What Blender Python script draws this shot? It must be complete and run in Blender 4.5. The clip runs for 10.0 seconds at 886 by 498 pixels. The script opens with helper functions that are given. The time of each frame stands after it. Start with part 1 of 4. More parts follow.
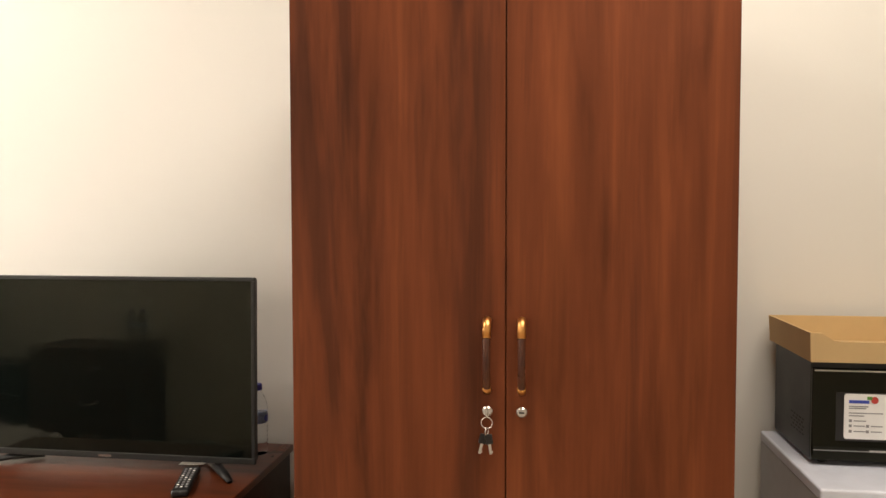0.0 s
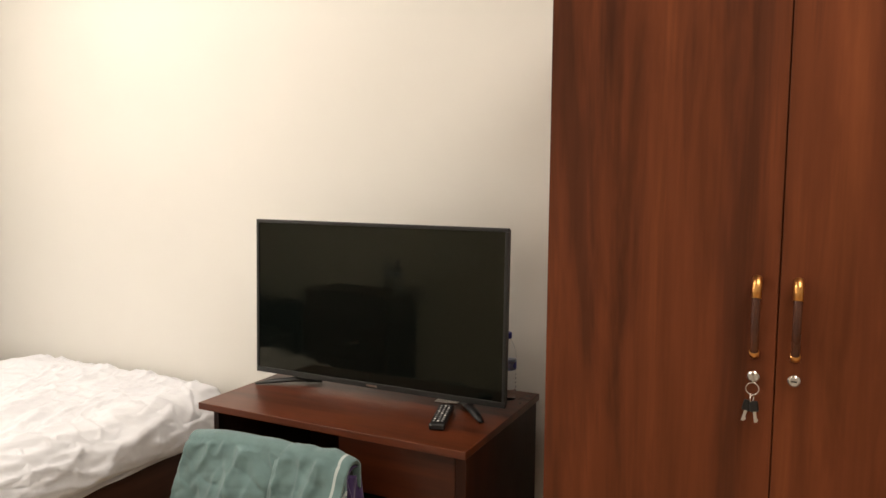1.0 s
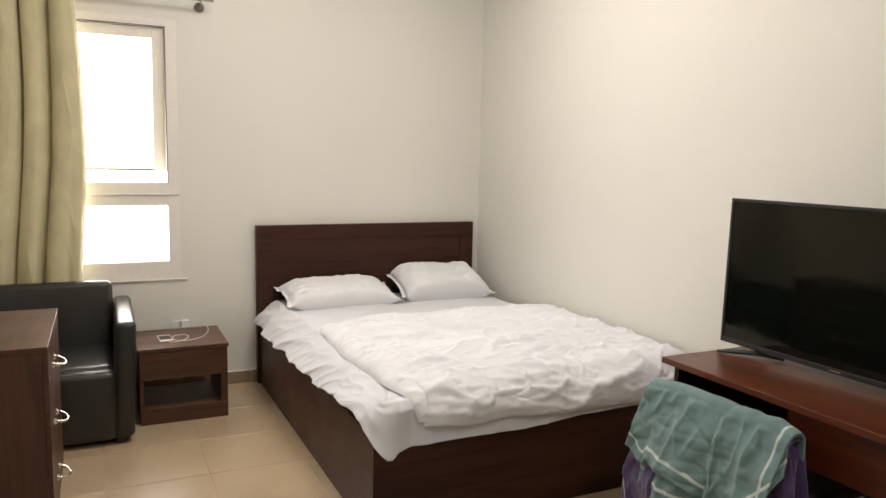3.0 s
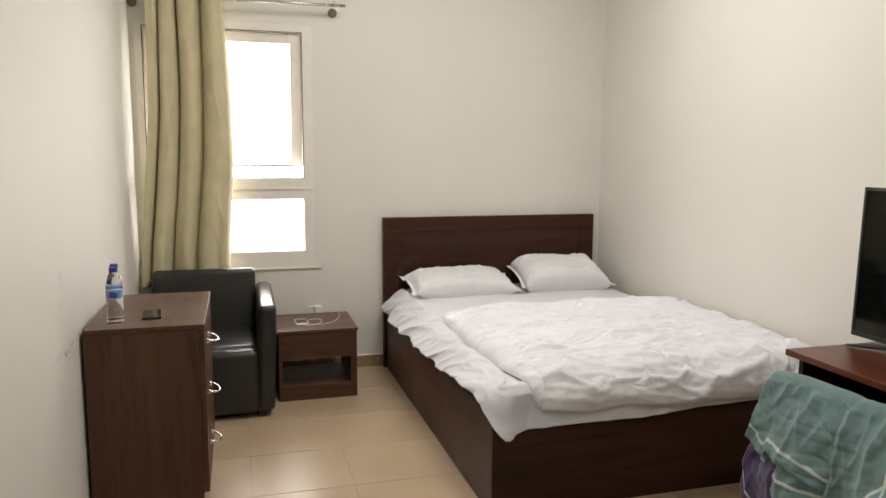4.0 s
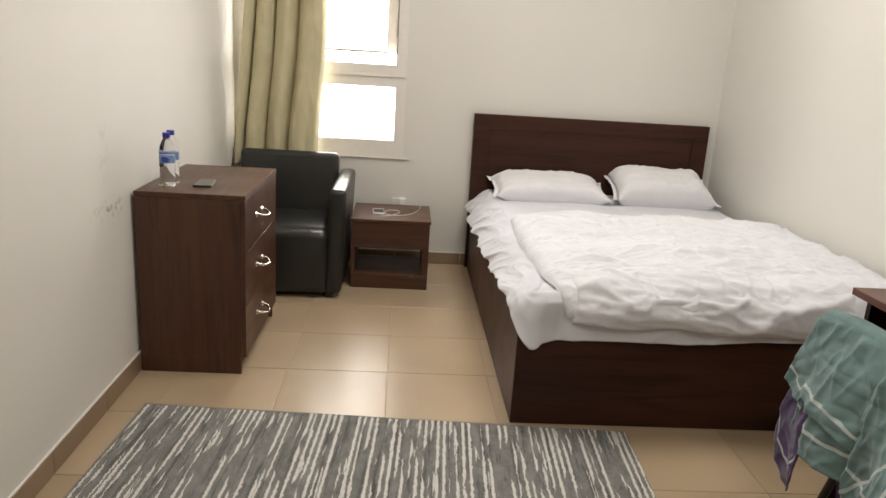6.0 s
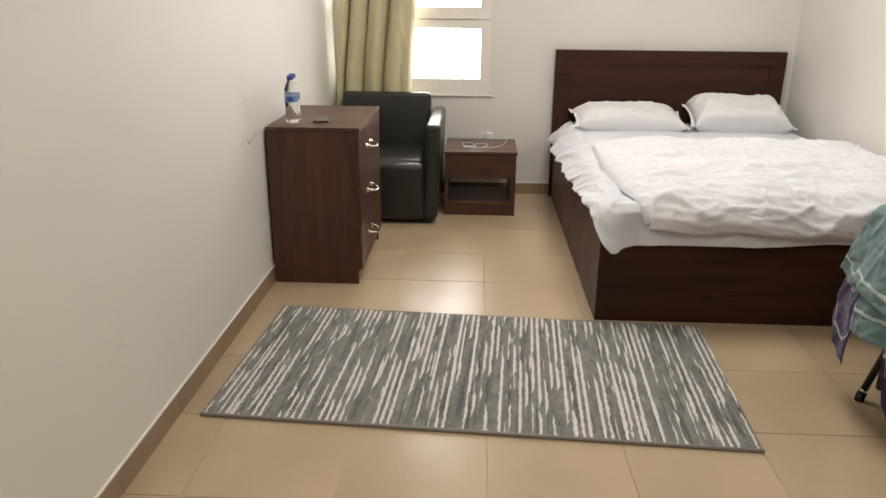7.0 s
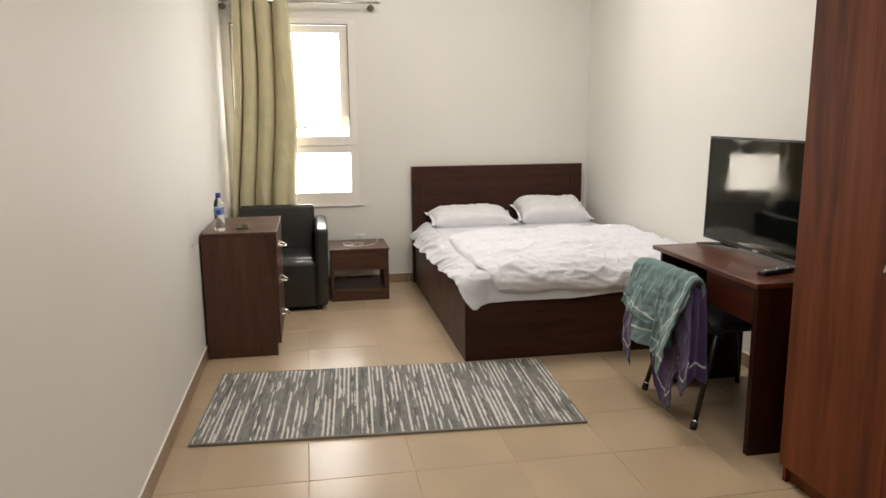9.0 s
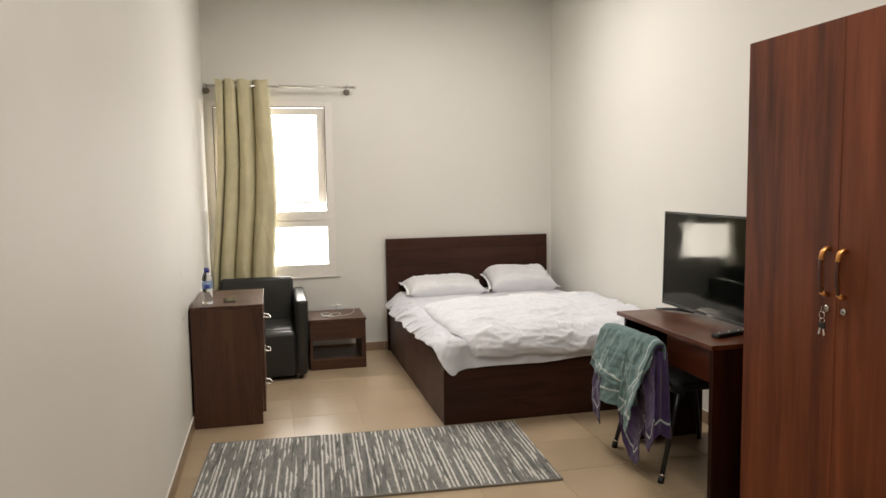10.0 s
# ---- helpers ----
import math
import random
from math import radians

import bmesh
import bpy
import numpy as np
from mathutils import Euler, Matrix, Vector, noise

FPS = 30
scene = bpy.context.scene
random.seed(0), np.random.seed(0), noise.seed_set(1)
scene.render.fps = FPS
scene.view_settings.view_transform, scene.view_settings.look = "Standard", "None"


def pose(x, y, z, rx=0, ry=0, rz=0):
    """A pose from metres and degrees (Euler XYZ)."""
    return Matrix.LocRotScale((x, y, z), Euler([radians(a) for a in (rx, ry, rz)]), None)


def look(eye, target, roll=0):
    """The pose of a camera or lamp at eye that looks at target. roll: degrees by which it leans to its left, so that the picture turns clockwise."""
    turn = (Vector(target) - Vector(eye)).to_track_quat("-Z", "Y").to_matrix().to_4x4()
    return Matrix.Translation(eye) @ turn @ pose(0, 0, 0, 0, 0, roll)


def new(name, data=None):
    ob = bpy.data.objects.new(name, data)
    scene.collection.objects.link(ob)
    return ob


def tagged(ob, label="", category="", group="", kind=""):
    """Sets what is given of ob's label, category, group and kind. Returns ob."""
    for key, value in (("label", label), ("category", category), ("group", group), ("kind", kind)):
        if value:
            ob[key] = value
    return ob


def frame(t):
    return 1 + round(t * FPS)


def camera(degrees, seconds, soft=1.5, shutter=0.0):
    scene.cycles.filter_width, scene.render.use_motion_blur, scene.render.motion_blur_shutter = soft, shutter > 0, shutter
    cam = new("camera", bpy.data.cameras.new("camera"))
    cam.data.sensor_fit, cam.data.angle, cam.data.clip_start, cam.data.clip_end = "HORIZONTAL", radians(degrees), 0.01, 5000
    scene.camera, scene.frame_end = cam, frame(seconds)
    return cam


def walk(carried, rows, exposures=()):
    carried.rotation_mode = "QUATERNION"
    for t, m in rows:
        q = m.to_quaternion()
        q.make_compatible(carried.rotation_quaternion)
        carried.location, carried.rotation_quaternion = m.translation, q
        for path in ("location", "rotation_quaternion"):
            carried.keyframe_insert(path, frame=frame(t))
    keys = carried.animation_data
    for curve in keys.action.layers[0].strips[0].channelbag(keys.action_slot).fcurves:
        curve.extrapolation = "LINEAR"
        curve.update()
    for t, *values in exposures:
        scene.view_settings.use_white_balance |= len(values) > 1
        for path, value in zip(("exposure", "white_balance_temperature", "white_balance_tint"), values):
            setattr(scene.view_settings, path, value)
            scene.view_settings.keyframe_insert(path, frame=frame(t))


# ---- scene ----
cam = camera(62.6, 10.0)
PATH = [
    (0, (4.368, 0.782, 1.481), (4.095, 2.761, 1.397), -0.1),
    (0.5, (4.351, 0.787, 1.476), (3.798, 2.705, 1.358), 0.1),
    (1, (4.321, 0.772, 1.452), (3.439, 2.557, 1.264), 0.4),
    (1.5, (4.355, 0.674, 1.462), (3.203, 2.288, 1.202), 0.6),
    (2, (4.453, 0.649, 1.474), (3.028, 2.023, 1.187), 0.6),
    (2.5, (4.522, 0.654, 1.441), (2.875, 1.759, 1.188), 1.6),
    (3, (4.597, 0.639, 1.431), (2.803, 1.489, 1.188), 1.2),
    (3.2, (4.625, 0.638, 1.431), (2.792, 1.401, 1.187), 0.9),
    (4.3, (4.732, 0.596, 1.422), (2.814, 1.091, 1.144), 0.1),
    (4.5, (4.739, 0.612, 1.415), (2.817, 1.082, 1.124), -0.1),
    (5, (4.742, 0.803, 1.401), (2.801, 1.144, 1.061), -0.2),
    (5.5, (4.69, 0.97, 1.38), (2.743, 1.179, 0.971), 0.5),
    (6, (4.661, 1.074, 1.351), (2.733, 1.196, 0.834), 3.6),
    (6.2, (4.718, 1.084, 1.346), (2.805, 1.094, 0.765), 5.0),
    (7.3, (5.263, 0.956, 1.335), (3.378, 0.866, 0.674), -0.2),
    (7.5, (5.393, 0.93, 1.344), (3.492, 0.893, 0.725), 0.1),
    (8, (5.717, 0.838, 1.393), (3.802, 1.054, 0.858), 0.6),
    (8.5, (5.965, 0.733, 1.418), (4.053, 1.088, 0.949), 0.5),
    (9, (6.171, 0.686, 1.44), (4.235, 1.031, 1.075), -0.5),
    (9.5, (6.334, 0.6, 1.481), (4.39, 0.984, 1.211), -0.6),
    (10, (6.425, 0.538, 1.508), (4.486, 0.992, 1.322), -0.9),
]
EXPOSURES = [(0.0, 0.46, 7000, 12), (0.5, 0.34, 7000, 12), (1.0, 0.18, 7000, 12), (1.5, 0.10, 6900, 12), (2.0, 0.08, 6800, 11), (2.5, -0.06, 6800, 11), (3.2, -0.12, 6600, 10), (4.4, -0.25, 6500, 10), (5.5, -0.17, 6500, 10), (7.5, 0.0, 6500, 10), (10.0, -0.16, 6500, 10)]
walk(cam, [(t, look(eye, target, roll)) for t, eye, target, roll in PATH], EXPOSURES)

# ---- world and light ----
world = bpy.data.worlds.new("sky")
scene.world = world
world.use_nodes = True
wn, wl = world.node_tree.nodes, world.node_tree.links
sky = wn.new("ShaderNodeTexSky")
sky.sky_type, sky.sun_disc = "NISHITA", False
sky.sun_elevation, sky.sun_rotation = radians(50), radians(90)
wl.new(sky.outputs[0], wn["Background"].inputs[0])
wn["Background"].inputs[1].default_value = 0.08
DAYLIGHT = 17.0


def area_lamp(name, m, size_x, size_y, power, color):
    data = bpy.data.lights.new(name, "AREA")
    data.shape, data.size, data.size_y, data.energy, data.color = "RECTANGLE", size_x, size_y, power, color
    ob = new(name, data)
    ob.matrix_world = m
    return ob


# the room's two ceiling lamps: over the bed, and towards the entrance
LAMP = (1.0, 0.93, 0.84)
area_lamp("ceiling_lamp", pose(1.78, 1.70, 3.12), 1.1, 1.1, 47, (1.0, 0.94, 0.86))
area_lamp("ceiling_lamp_entrance", pose(5.0, 1.80, 3.12), 1.2, 1.2, 35, LAMP)

# ---- materials ----


def blank(name):
    m = bpy.data.materials.new(name)
    m.use_nodes = True
    return m, m.node_tree.nodes, m.node_tree.links, m.node_tree.nodes["Principled BSDF"]


def coords(n, l, scale=(1, 1, 1), turn=(0, 0, 0), kind="Object"):
    c, mp = n.new("ShaderNodeTexCoord"), n.new("ShaderNodeMapping")
    mp.inputs["Scale"].default_value = scale
    mp.inputs["Rotation"].default_value = turn
    l.new(c.outputs[kind], mp.inputs["Vector"])
    return mp.outputs["Vector"]


def noise_tex(n, l, vector, scale, detail=4, rough=0.55, distortion=0.0):
    t = n.new("ShaderNodeTexNoise")
    t.inputs["Scale"].default_value, t.inputs["Detail"].default_value = scale, detail
    t.inputs["Roughness"].default_value, t.inputs["Distortion"].default_value = rough, distortion
    l.new(vector, t.inputs["Vector"])
    return t.outputs["Fac"]


def ramp(n, l, fac, stops):
    r = n.new("ShaderNodeValToRGB")
    el = r.color_ramp.elements
    while len(el) < len(stops):
        el.new(0.5)
    for e, (p, c) in zip(el, stops):
        e.position, e.color = p, (*c, 1) if len(c) == 3 else c
    l.new(fac, r.inputs["Fac"])
    return r.outputs["Color"]


def mix_color(n, l, fac, a, b, how="MIX"):
    x = n.new("ShaderNodeMix")
    x.data_type, x.blend_type = "RGBA", how
    for socket, v in ((x.inputs[0], fac), (x.inputs[6], a), (x.inputs[7], b)):
        if isinstance(v, (int, float)):
            socket.default_value = v
        elif isinstance(v, tuple):
            socket.default_value = (*v, 1)
        else:
            l.new(v, socket)
    return x.outputs[2]


def maths(n, l, how, a, b=0.0):
    x = n.new("ShaderNodeMath")
    x.operation = how
    for socket, v in zip(x.inputs, (a, b)):
        if isinstance(v, (int, float)):
            socket.default_value = v
        else:
            l.new(v, socket)
    return x.outputs[0]


def relief(n, l, bsdf, height, strength, distance):
    b = n.new("ShaderNodeBump")
    b.inputs["Strength"].default_value, b.inputs["Distance"].default_value = strength, distance
    l.new(height, b.inputs["Height"])
    l.new(b.outputs[0], bsdf.inputs["Normal"])


def grey(v):
    return (v, v, v)


def plain(name, color, rough, metal=0.0, vary=0.12, scale=30, bump=0.1, distance=0.001):
    """A painted, moulded or metal surface with slight unevenness of tone, gloss and relief."""
    m, n, l, b = blank(name)
    v = coords(n, l)
    f = noise_tex(n, l, v, scale)
    dark, light = tuple(c * (1 - vary) for c in color), tuple(min(1, c * (1 + vary)) for c in color)
    l.new(ramp(n, l, f, [(0.3, dark), (0.7, light)]), b.inputs["Base Color"])
    l.new(ramp(n, l, noise_tex(n, l, v, scale / 4), [(0.3, grey(max(0, rough - 0.06))), (0.7, grey(rough + 0.06))]), b.inputs["Roughness"])
    b.inputs["Metallic"].default_value = metal
    relief(n, l, b, f, bump, distance)
    return m


def laminate(name, dark, mid, light, along, rough=0.42, gloss=0.22, fine_share=0.32, width=5.5, pore_share=0.25, figure_share=0.8, figure_size=20.0):
    """Wood-grain laminate: broad streaks, fine pores and slight waviness along one axis."""
    m, n, l, b = blank(name)
    wide = [width, width, width]
    fine = [110.0, 110.0, 110.0]
    wide["xyz".index(along)], fine["xyz".index(along)] = 0.42, 2.5
    streak = noise_tex(n, l, coords(n, l, wide), 1.0, 5, 0.65, 0.35)
    pores = noise_tex(n, l, coords(n, l, fine), 1.0, 3, 0.6)
    mid_streak = noise_tex(n, l, coords(n, l, tuple(w * 3.4 for w in wide)), 1.0, 3, 0.5, 0.3)
    col = ramp(n, l, streak, [(0.37, dark), (0.47, mid), (0.54, mid), (0.66, light)])
    col = mix_color(n, l, fine_share, col, ramp(n, l, mid_streak, [(0.3, grey(0.5)), (0.7, grey(1.3))]), "MULTIPLY")
    col = mix_color(n, l, pore_share, col, ramp(n, l, pores, [(0.35, grey(0.6)), (0.6, grey(1.1))]), "MULTIPLY")
    dash = [figure_size, figure_size, figure_size]
    dash["xyz".index(along)] = figure_size / 9
    figure = noise_tex(n, l, coords(n, l, dash), 1.0, 4, 0.6, 0.5)
    col = mix_color(n, l, figure_share, col, ramp(n, l, figure, [(0.52, grey(1.04)), (0.70, grey(0.5))]), "MULTIPLY")
    l.new(col, b.inputs["Base Color"])
    l.new(ramp(n, l, noise_tex(n, l, coords(n, l), 3.0), [(0.3, grey(rough - 0.05)), (0.7, grey(rough + 0.08))]), b.inputs["Roughness"])
    b.inputs["Specular IOR Level"].default_value = gloss
    relief(n, l, b, pores, 0.12, 0.0006)
    return m


def wall_paint(name, color, marks=()):
    m, n, l, b = blank(name)
    v = coords(n, l)
    big = noise_tex(n, l, v, 1.3, 3)
    peel = noise_tex(n, l, v, 140, 3)
    col = ramp(n, l, big, [(0.3, tuple(c * 0.965 for c in color)), (0.7, color)])
    for (x, y, z), reach, amount, stretch in marks:
        sm = n.new("ShaderNodeVectorMath")
        sm.operation = "SUBTRACT"
        l.new(v, sm.inputs[0])
        sm.inputs[1].default_value = (x, y, z)
        st = n.new("ShaderNodeVectorMath")
        st.operation = "MULTIPLY"
        l.new(sm.outputs[0], st.inputs[0])
        st.inputs[1].default_value = stretch
        ln = n.new("ShaderNodeVectorMath")
        ln.operation = "LENGTH"
        l.new(st.outputs[0], ln.inputs[0])
        near = maths(n, l, "SUBTRACT", 1.0, maths(n, l, "DIVIDE", ln.outputs["Value"], reach))
        near = maths(n, l, "MAXIMUM", near, 0.0)
        speck = ramp(n, l, noise_tex(n, l, v, 38, 4, 0.6), [(0.5, grey(0)), (0.62, grey(1))])
        col = mix_color(n, l, maths(n, l, "MULTIPLY", maths(n, l, "MULTIPLY", near, speck), amount), col, (0.2, 0.19, 0.18))
    l.new(col, b.inputs["Base Color"])
    b.inputs["Roughness"].default_value = 0.55
    relief(n, l, b, peel, 0.18, 0.0012)
    return m


def tile_glaze(name, color):
    m, n, l, b = blank(name)
    info = n.new("ShaderNodeObjectInfo")
    v = coords(n, l)
    shift = n.new("ShaderNodeVectorMath")
    shift.operation = "MULTIPLY_ADD"
    l.new(v, shift.inputs[0])
    shift.inputs[1].default_value = (1, 1, 1)
    l.new(info.outputs["Random"], shift.inputs[2])
    cloud = noise_tex(n, l, shift.outputs[0], 2.2, 2, 0.5)
    fine = noise_tex(n, l, shift.outputs[0], 90, 2)
    col = ramp(n, l, cloud, [(0.3, tuple(c * 0.9 for c in color)), (0.7, tuple(c * 1.06 for c in color))])
    col = mix_color(n, l, 1.0, col, ramp(n, l, info.outputs["Random"], [(0, grey(0.97)), (1, grey(1.03))]), "MULTIPLY")
    col = mix_color(n, l, 0.12, col, ramp(n, l, fine, [(0.35, grey(0.85)), (0.65, grey(1.08))]), "MULTIPLY")
    l.new(col, b.inputs["Base Color"])
    b.inputs["Roughness"].default_value = 0.29
    relief(n, l, b, cloud, 0.02, 0.002)
    return m


def cloth(name, color, weave=900, rough=0.9, through_light=0.0, vary=0.08, crumple=0.003):
    m, n, l, b = blank(name)
    v = coords(n, l)
    big, fine = noise_tex(n, l, v, 7, 4), noise_tex(n, l, v, weave, 2)
    l.new(ramp(n, l, big, [(0.3, tuple(c * (1 - vary) for c in color)), (0.7, tuple(min(1, c * (1 + vary)) for c in color))]), b.inputs["Base Color"])
    b.inputs["Roughness"].default_value = rough
    b.inputs["Sheen Weight"].default_value = 0.15
    b.inputs["Specular IOR Level"].default_value = 0.2
    relief(n, l, b, mix_color(n, l, 0.5, fine, noise_tex(n, l, v, 30, 5, 0.6, 0.8)), 0.3, crumple)
    if through_light:
        tr, mx = n.new("ShaderNodeBsdfTranslucent"), n.new("ShaderNodeMixShader")
        tr.inputs["Color"].default_value = (*color, 1)
        mx.inputs[0].default_value = through_light
        l.new(b.outputs[0], mx.inputs[1])
        l.new(tr.outputs[0], mx.inputs[2])
        l.new(mx.outputs[0], n["Material Output"].inputs["Surface"])
    return m


def striped_towel(name, color, band, side_band=-1.0, slant=None):
    """Terry cloth with pale bands at set distances from the hem; the cloth's own map runs in metres, from its side and its hem."""
    m, n, l, b = blank(name)
    v = coords(n, l)
    uv = coords(n, l, kind="UV")
    sep = n.new("ShaderNodeSeparateXYZ")
    l.new(uv, sep.inputs[0])
    col = ramp(n, l, noise_tex(n, l, v, 14, 5), [(0.3, tuple(c * 0.82 for c in color)), (0.7, tuple(c * 1.12 for c in color))])
    for at in band:
        wob = maths(n, l, "MULTIPLY", maths(n, l, "SUBTRACT", noise_tex(n, l, v, 16, 3), 0.5), 0.014)
        off = maths(n, l, "ABSOLUTE", maths(n, l, "SUBTRACT", maths(n, l, "ADD", sep.outputs[1], wob), at))
        col = mix_color(n, l, maths(n, l, "LESS_THAN", off, 0.0055), col, (0.46, 0.52, 0.52))
    side = maths(n, l, "ABSOLUTE", maths(n, l, "SUBTRACT", sep.outputs[0], side_band))
    col = mix_color(n, l, maths(n, l, "LESS_THAN", side, 0.004), col, (0.46, 0.52, 0.52))
    if slant:
        line = maths(n, l, "SUBTRACT", sep.outputs[1], maths(n, l, "ADD", maths(n, l, "MULTIPLY", sep.outputs[0], slant[1]), slant[0]))
        col = mix_color(n, l, maths(n, l, "LESS_THAN", maths(n, l, "ABSOLUTE", line), 0.007), col, (0.46, 0.52, 0.52))
    l.new(col, b.inputs["Base Color"])
    b.inputs["Roughness"].default_value = 0.95
    b.inputs["Sheen Weight"].default_value = 0.25
    b.inputs["Specular IOR Level"].default_value = 0.15
    relief(n, l, b, noise_tex(n, l, v, 420, 2), 0.5, 0.002)
    return m


def rug_pile(name):
    """Grey pile with broken white streaks across the rug's short side."""
    m, n, l, b = blank(name)
    wob = noise_tex(n, l, coords(n, l, (34, 34, 1)), 1.6, 4, 0.75)
    vec = n.new("ShaderNodeVectorMath")
    vec.operation = "MULTIPLY_ADD"
    l.new(wob, vec.inputs[0])
    vec.inputs[1].default_value = (0.0, 0.020, 0.0)
    l.new(coords(n, l), vec.inputs[2])
    sep = n.new("ShaderNodeSeparateXYZ")
    l.new(vec.outputs[0], sep.inputs[0])

    def streaks(count, length, seed, width, start):
        """Broken bars: each narrow lane across the rug carries its own run of dashes."""
        lane = maths(n, l, "MULTIPLY", sep.outputs[1], count)
        number = maths(n, l, "FLOOR", lane)
        pos = n.new("ShaderNodeCombineXYZ")
        l.new(maths(n, l, "MULTIPLY", sep.outputs[0], length), pos.inputs[0])
        l.new(maths(n, l, "MULTIPLY", number, 7.31), pos.inputs[1])
        pos.inputs[2].default_value = seed
        run = noise_tex(n, l, pos.outputs[0], 1.0, 3, 0.6)
        swell = maths(n, l, "MINIMUM", maths(n, l, "MULTIPLY", maths(n, l, "SUBTRACT", run, start), 9.0), width)
        return maths(n, l, "LESS_THAN", maths(n, l, "FRACT", lane), swell)

    streak = maths(n, l, "MAXIMUM", streaks(44.0, 1.4, 3.0, 0.45, 0.485), streaks(71.0, 2.0, 5.0, 0.46, 0.585))
    dark_streak = streaks(97.0, 4.0, 11.0, 0.6, 0.58)
    mp2 = n.new("ShaderNodeMapping")
    mp2.inputs["Scale"].default_value = (2.2, 45, 1)
    mp2.inputs["Location"].default_value = (7, 3, 0)
    l.new(vec.outputs[0], mp2.inputs["Vector"])
    shade = noise_tex(n, l, mp2.outputs[0], 1.0, 3, 0.6)
    blot = noise_tex(n, l, coords(n, l, (6, 12, 1)), 2.0, 6, 0.75)
    col = ramp(n, l, shade, [(0.36, (0.11, 0.11, 0.108)), (0.44, (0.215, 0.215, 0.204)), (0.68, (0.265, 0.264, 0.248))])
    col = mix_color(n, l, 0.8, col, ramp(n, l, blot, [(0.32, grey(0.5)), (0.6, grey(1.1))]), "MULTIPLY")
    col = mix_color(n, l, maths(n, l, "MULTIPLY", dark_streak, 0.7), col, (0.07, 0.07, 0.068))
    col = mix_color(n, l, streak, col, (0.76, 0.74, 0.70))
    tuft = noise_tex(n, l, coords(n, l), 260, 3, 0.6)
    col = mix_color(n, l, 0.6, col, ramp(n, l, tuft, [(0.3, grey(0.65)), (0.65, grey(1.15))]), "MULTIPLY")
    l.new(col, b.inputs["Base Color"])
    b.inputs["Roughness"].default_value = 1.0
    b.inputs["Sheen Weight"].default_value = 0.2
    b.inputs["Specular IOR Level"].default_value = 0.1
    relief(n, l, b, tuft, 0.9, 0.006)
    return m


def leather(name, color):
    m, n, l, b = blank(name)
    v = coords(n, l)
    t = n.new("ShaderNodeTexVoronoi")
    t.inputs["Scale"].default_value = 260
    l.new(v, t.inputs["Vector"])
    crease = noise_tex(n, l, v, 18, 5, 0.6)
    l.new(ramp(n, l, crease, [(0.3, tuple(c * 0.92 for c in color)), (0.7, tuple(c * 1.08 for c in color))]), b.inputs["Base Color"])
    l.new(ramp(n, l, crease, [(0.3, grey(0.30)), (0.7, grey(0.33))]), b.inputs["Roughness"])
    relief(n, l, b, t.outputs["Distance"], 0.08, 0.0008)
    return m


def clear(name, color, rough=0.0, ior=1.45):
    m, n, l, b = blank(name)
    b.inputs["Base Color"].default_value = (*color, 1)
    b.inputs["Transmission Weight"].default_value = 1.0
    b.inputs["Roughness"].default_value, b.inputs["IOR"].default_value = rough, ior
    return m


def glow(name, color, strength):
    m, n, l, b = blank(name)
    e = n.new("ShaderNodeEmission")
    e.inputs[0].default_value, e.inputs[1].default_value = (*color, 1), strength
    l.new(e.outputs[0], n["Material Output"].inputs["Surface"])
    return m


PAINT = (0.73, 0.715, 0.67)
M_WALL = wall_paint("wall_paint", PAINT)
M_WALL_SCUFFED = wall_paint(
    "scuffed_wall_paint", PAINT,
    [((2.0, 0, 0.73), 0.20, 0.8, (1, 1, 4)), ((2.03, 0, 0.94), 0.12, 0.25, (2, 1, 0.8)), ((3.3, 0, 0.42), 0.12, 0.10, (1, 1, 1)), ((4.1, 0, 0.3), 0.10, 0.10, (1, 1, 1))],
)
M_CEIL = wall_paint("ceiling_paint", (0.8, 0.8, 0.78))
M_TILE = tile_glaze("beige_tile", (0.45, 0.343, 0.225))
M_SKIRT = tile_glaze("skirting_tile_glaze", (0.28, 0.198, 0.130))
M_GROUT = plain("grout", (0.47, 0.37, 0.265), 0.85, scale=120)
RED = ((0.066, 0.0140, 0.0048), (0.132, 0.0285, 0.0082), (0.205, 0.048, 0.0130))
BROWN = ((0.036, 0.0130, 0.0077), (0.049, 0.0182, 0.0106), (0.062, 0.0236, 0.0132))
M_WARD = laminate("mahogany_laminate", (0.092, 0.0265, 0.0118), (0.150, 0.0410, 0.0158), (0.198, 0.0560, 0.0205), "z", 0.45, 0.12, 0.46, 6.5, 0.10, 0.5, 14.0)
# one desk laminate, light painted into its tones: lit top, dimmed front, shaded panels
RED_DIMMED = tuple(tuple(0.45 * c for c in shade) for shade in RED)
M_DESKTOP_LIT = laminate("mahogany_laminate_lit_top", *(tuple(k * c for k, c in zip((0.74, 0.80, 0.90), shade)) for shade in RED), "x", 0.31, 0.42)
M_DESK = laminate("mahogany_laminate_dimmed_front", *RED_DIMMED, "x", 0.33, 0.38)
# near-black copy: the shade under the desk is put into its colour
M_DESK_SHADED = laminate("mahogany_laminate_shaded", *(tuple(0.17 * c for c in shade) for shade in RED), "z", 0.4)
M_WOODX = laminate("walnut_laminate_x", *BROWN, "x")
M_WOODY = laminate("walnut_laminate_y", *BROWN, "y")
CABINET = tuple((1.62 * r, 1.80 * g, 1.70 * b) for r, g, b in BROWN)
M_CABX = laminate("cabinet_laminate_x", *CABINET, "x", 0.38, 0.42)
M_CABY = laminate("cabinet_laminate_y", *CABINET, "y", 0.38, 0.42)
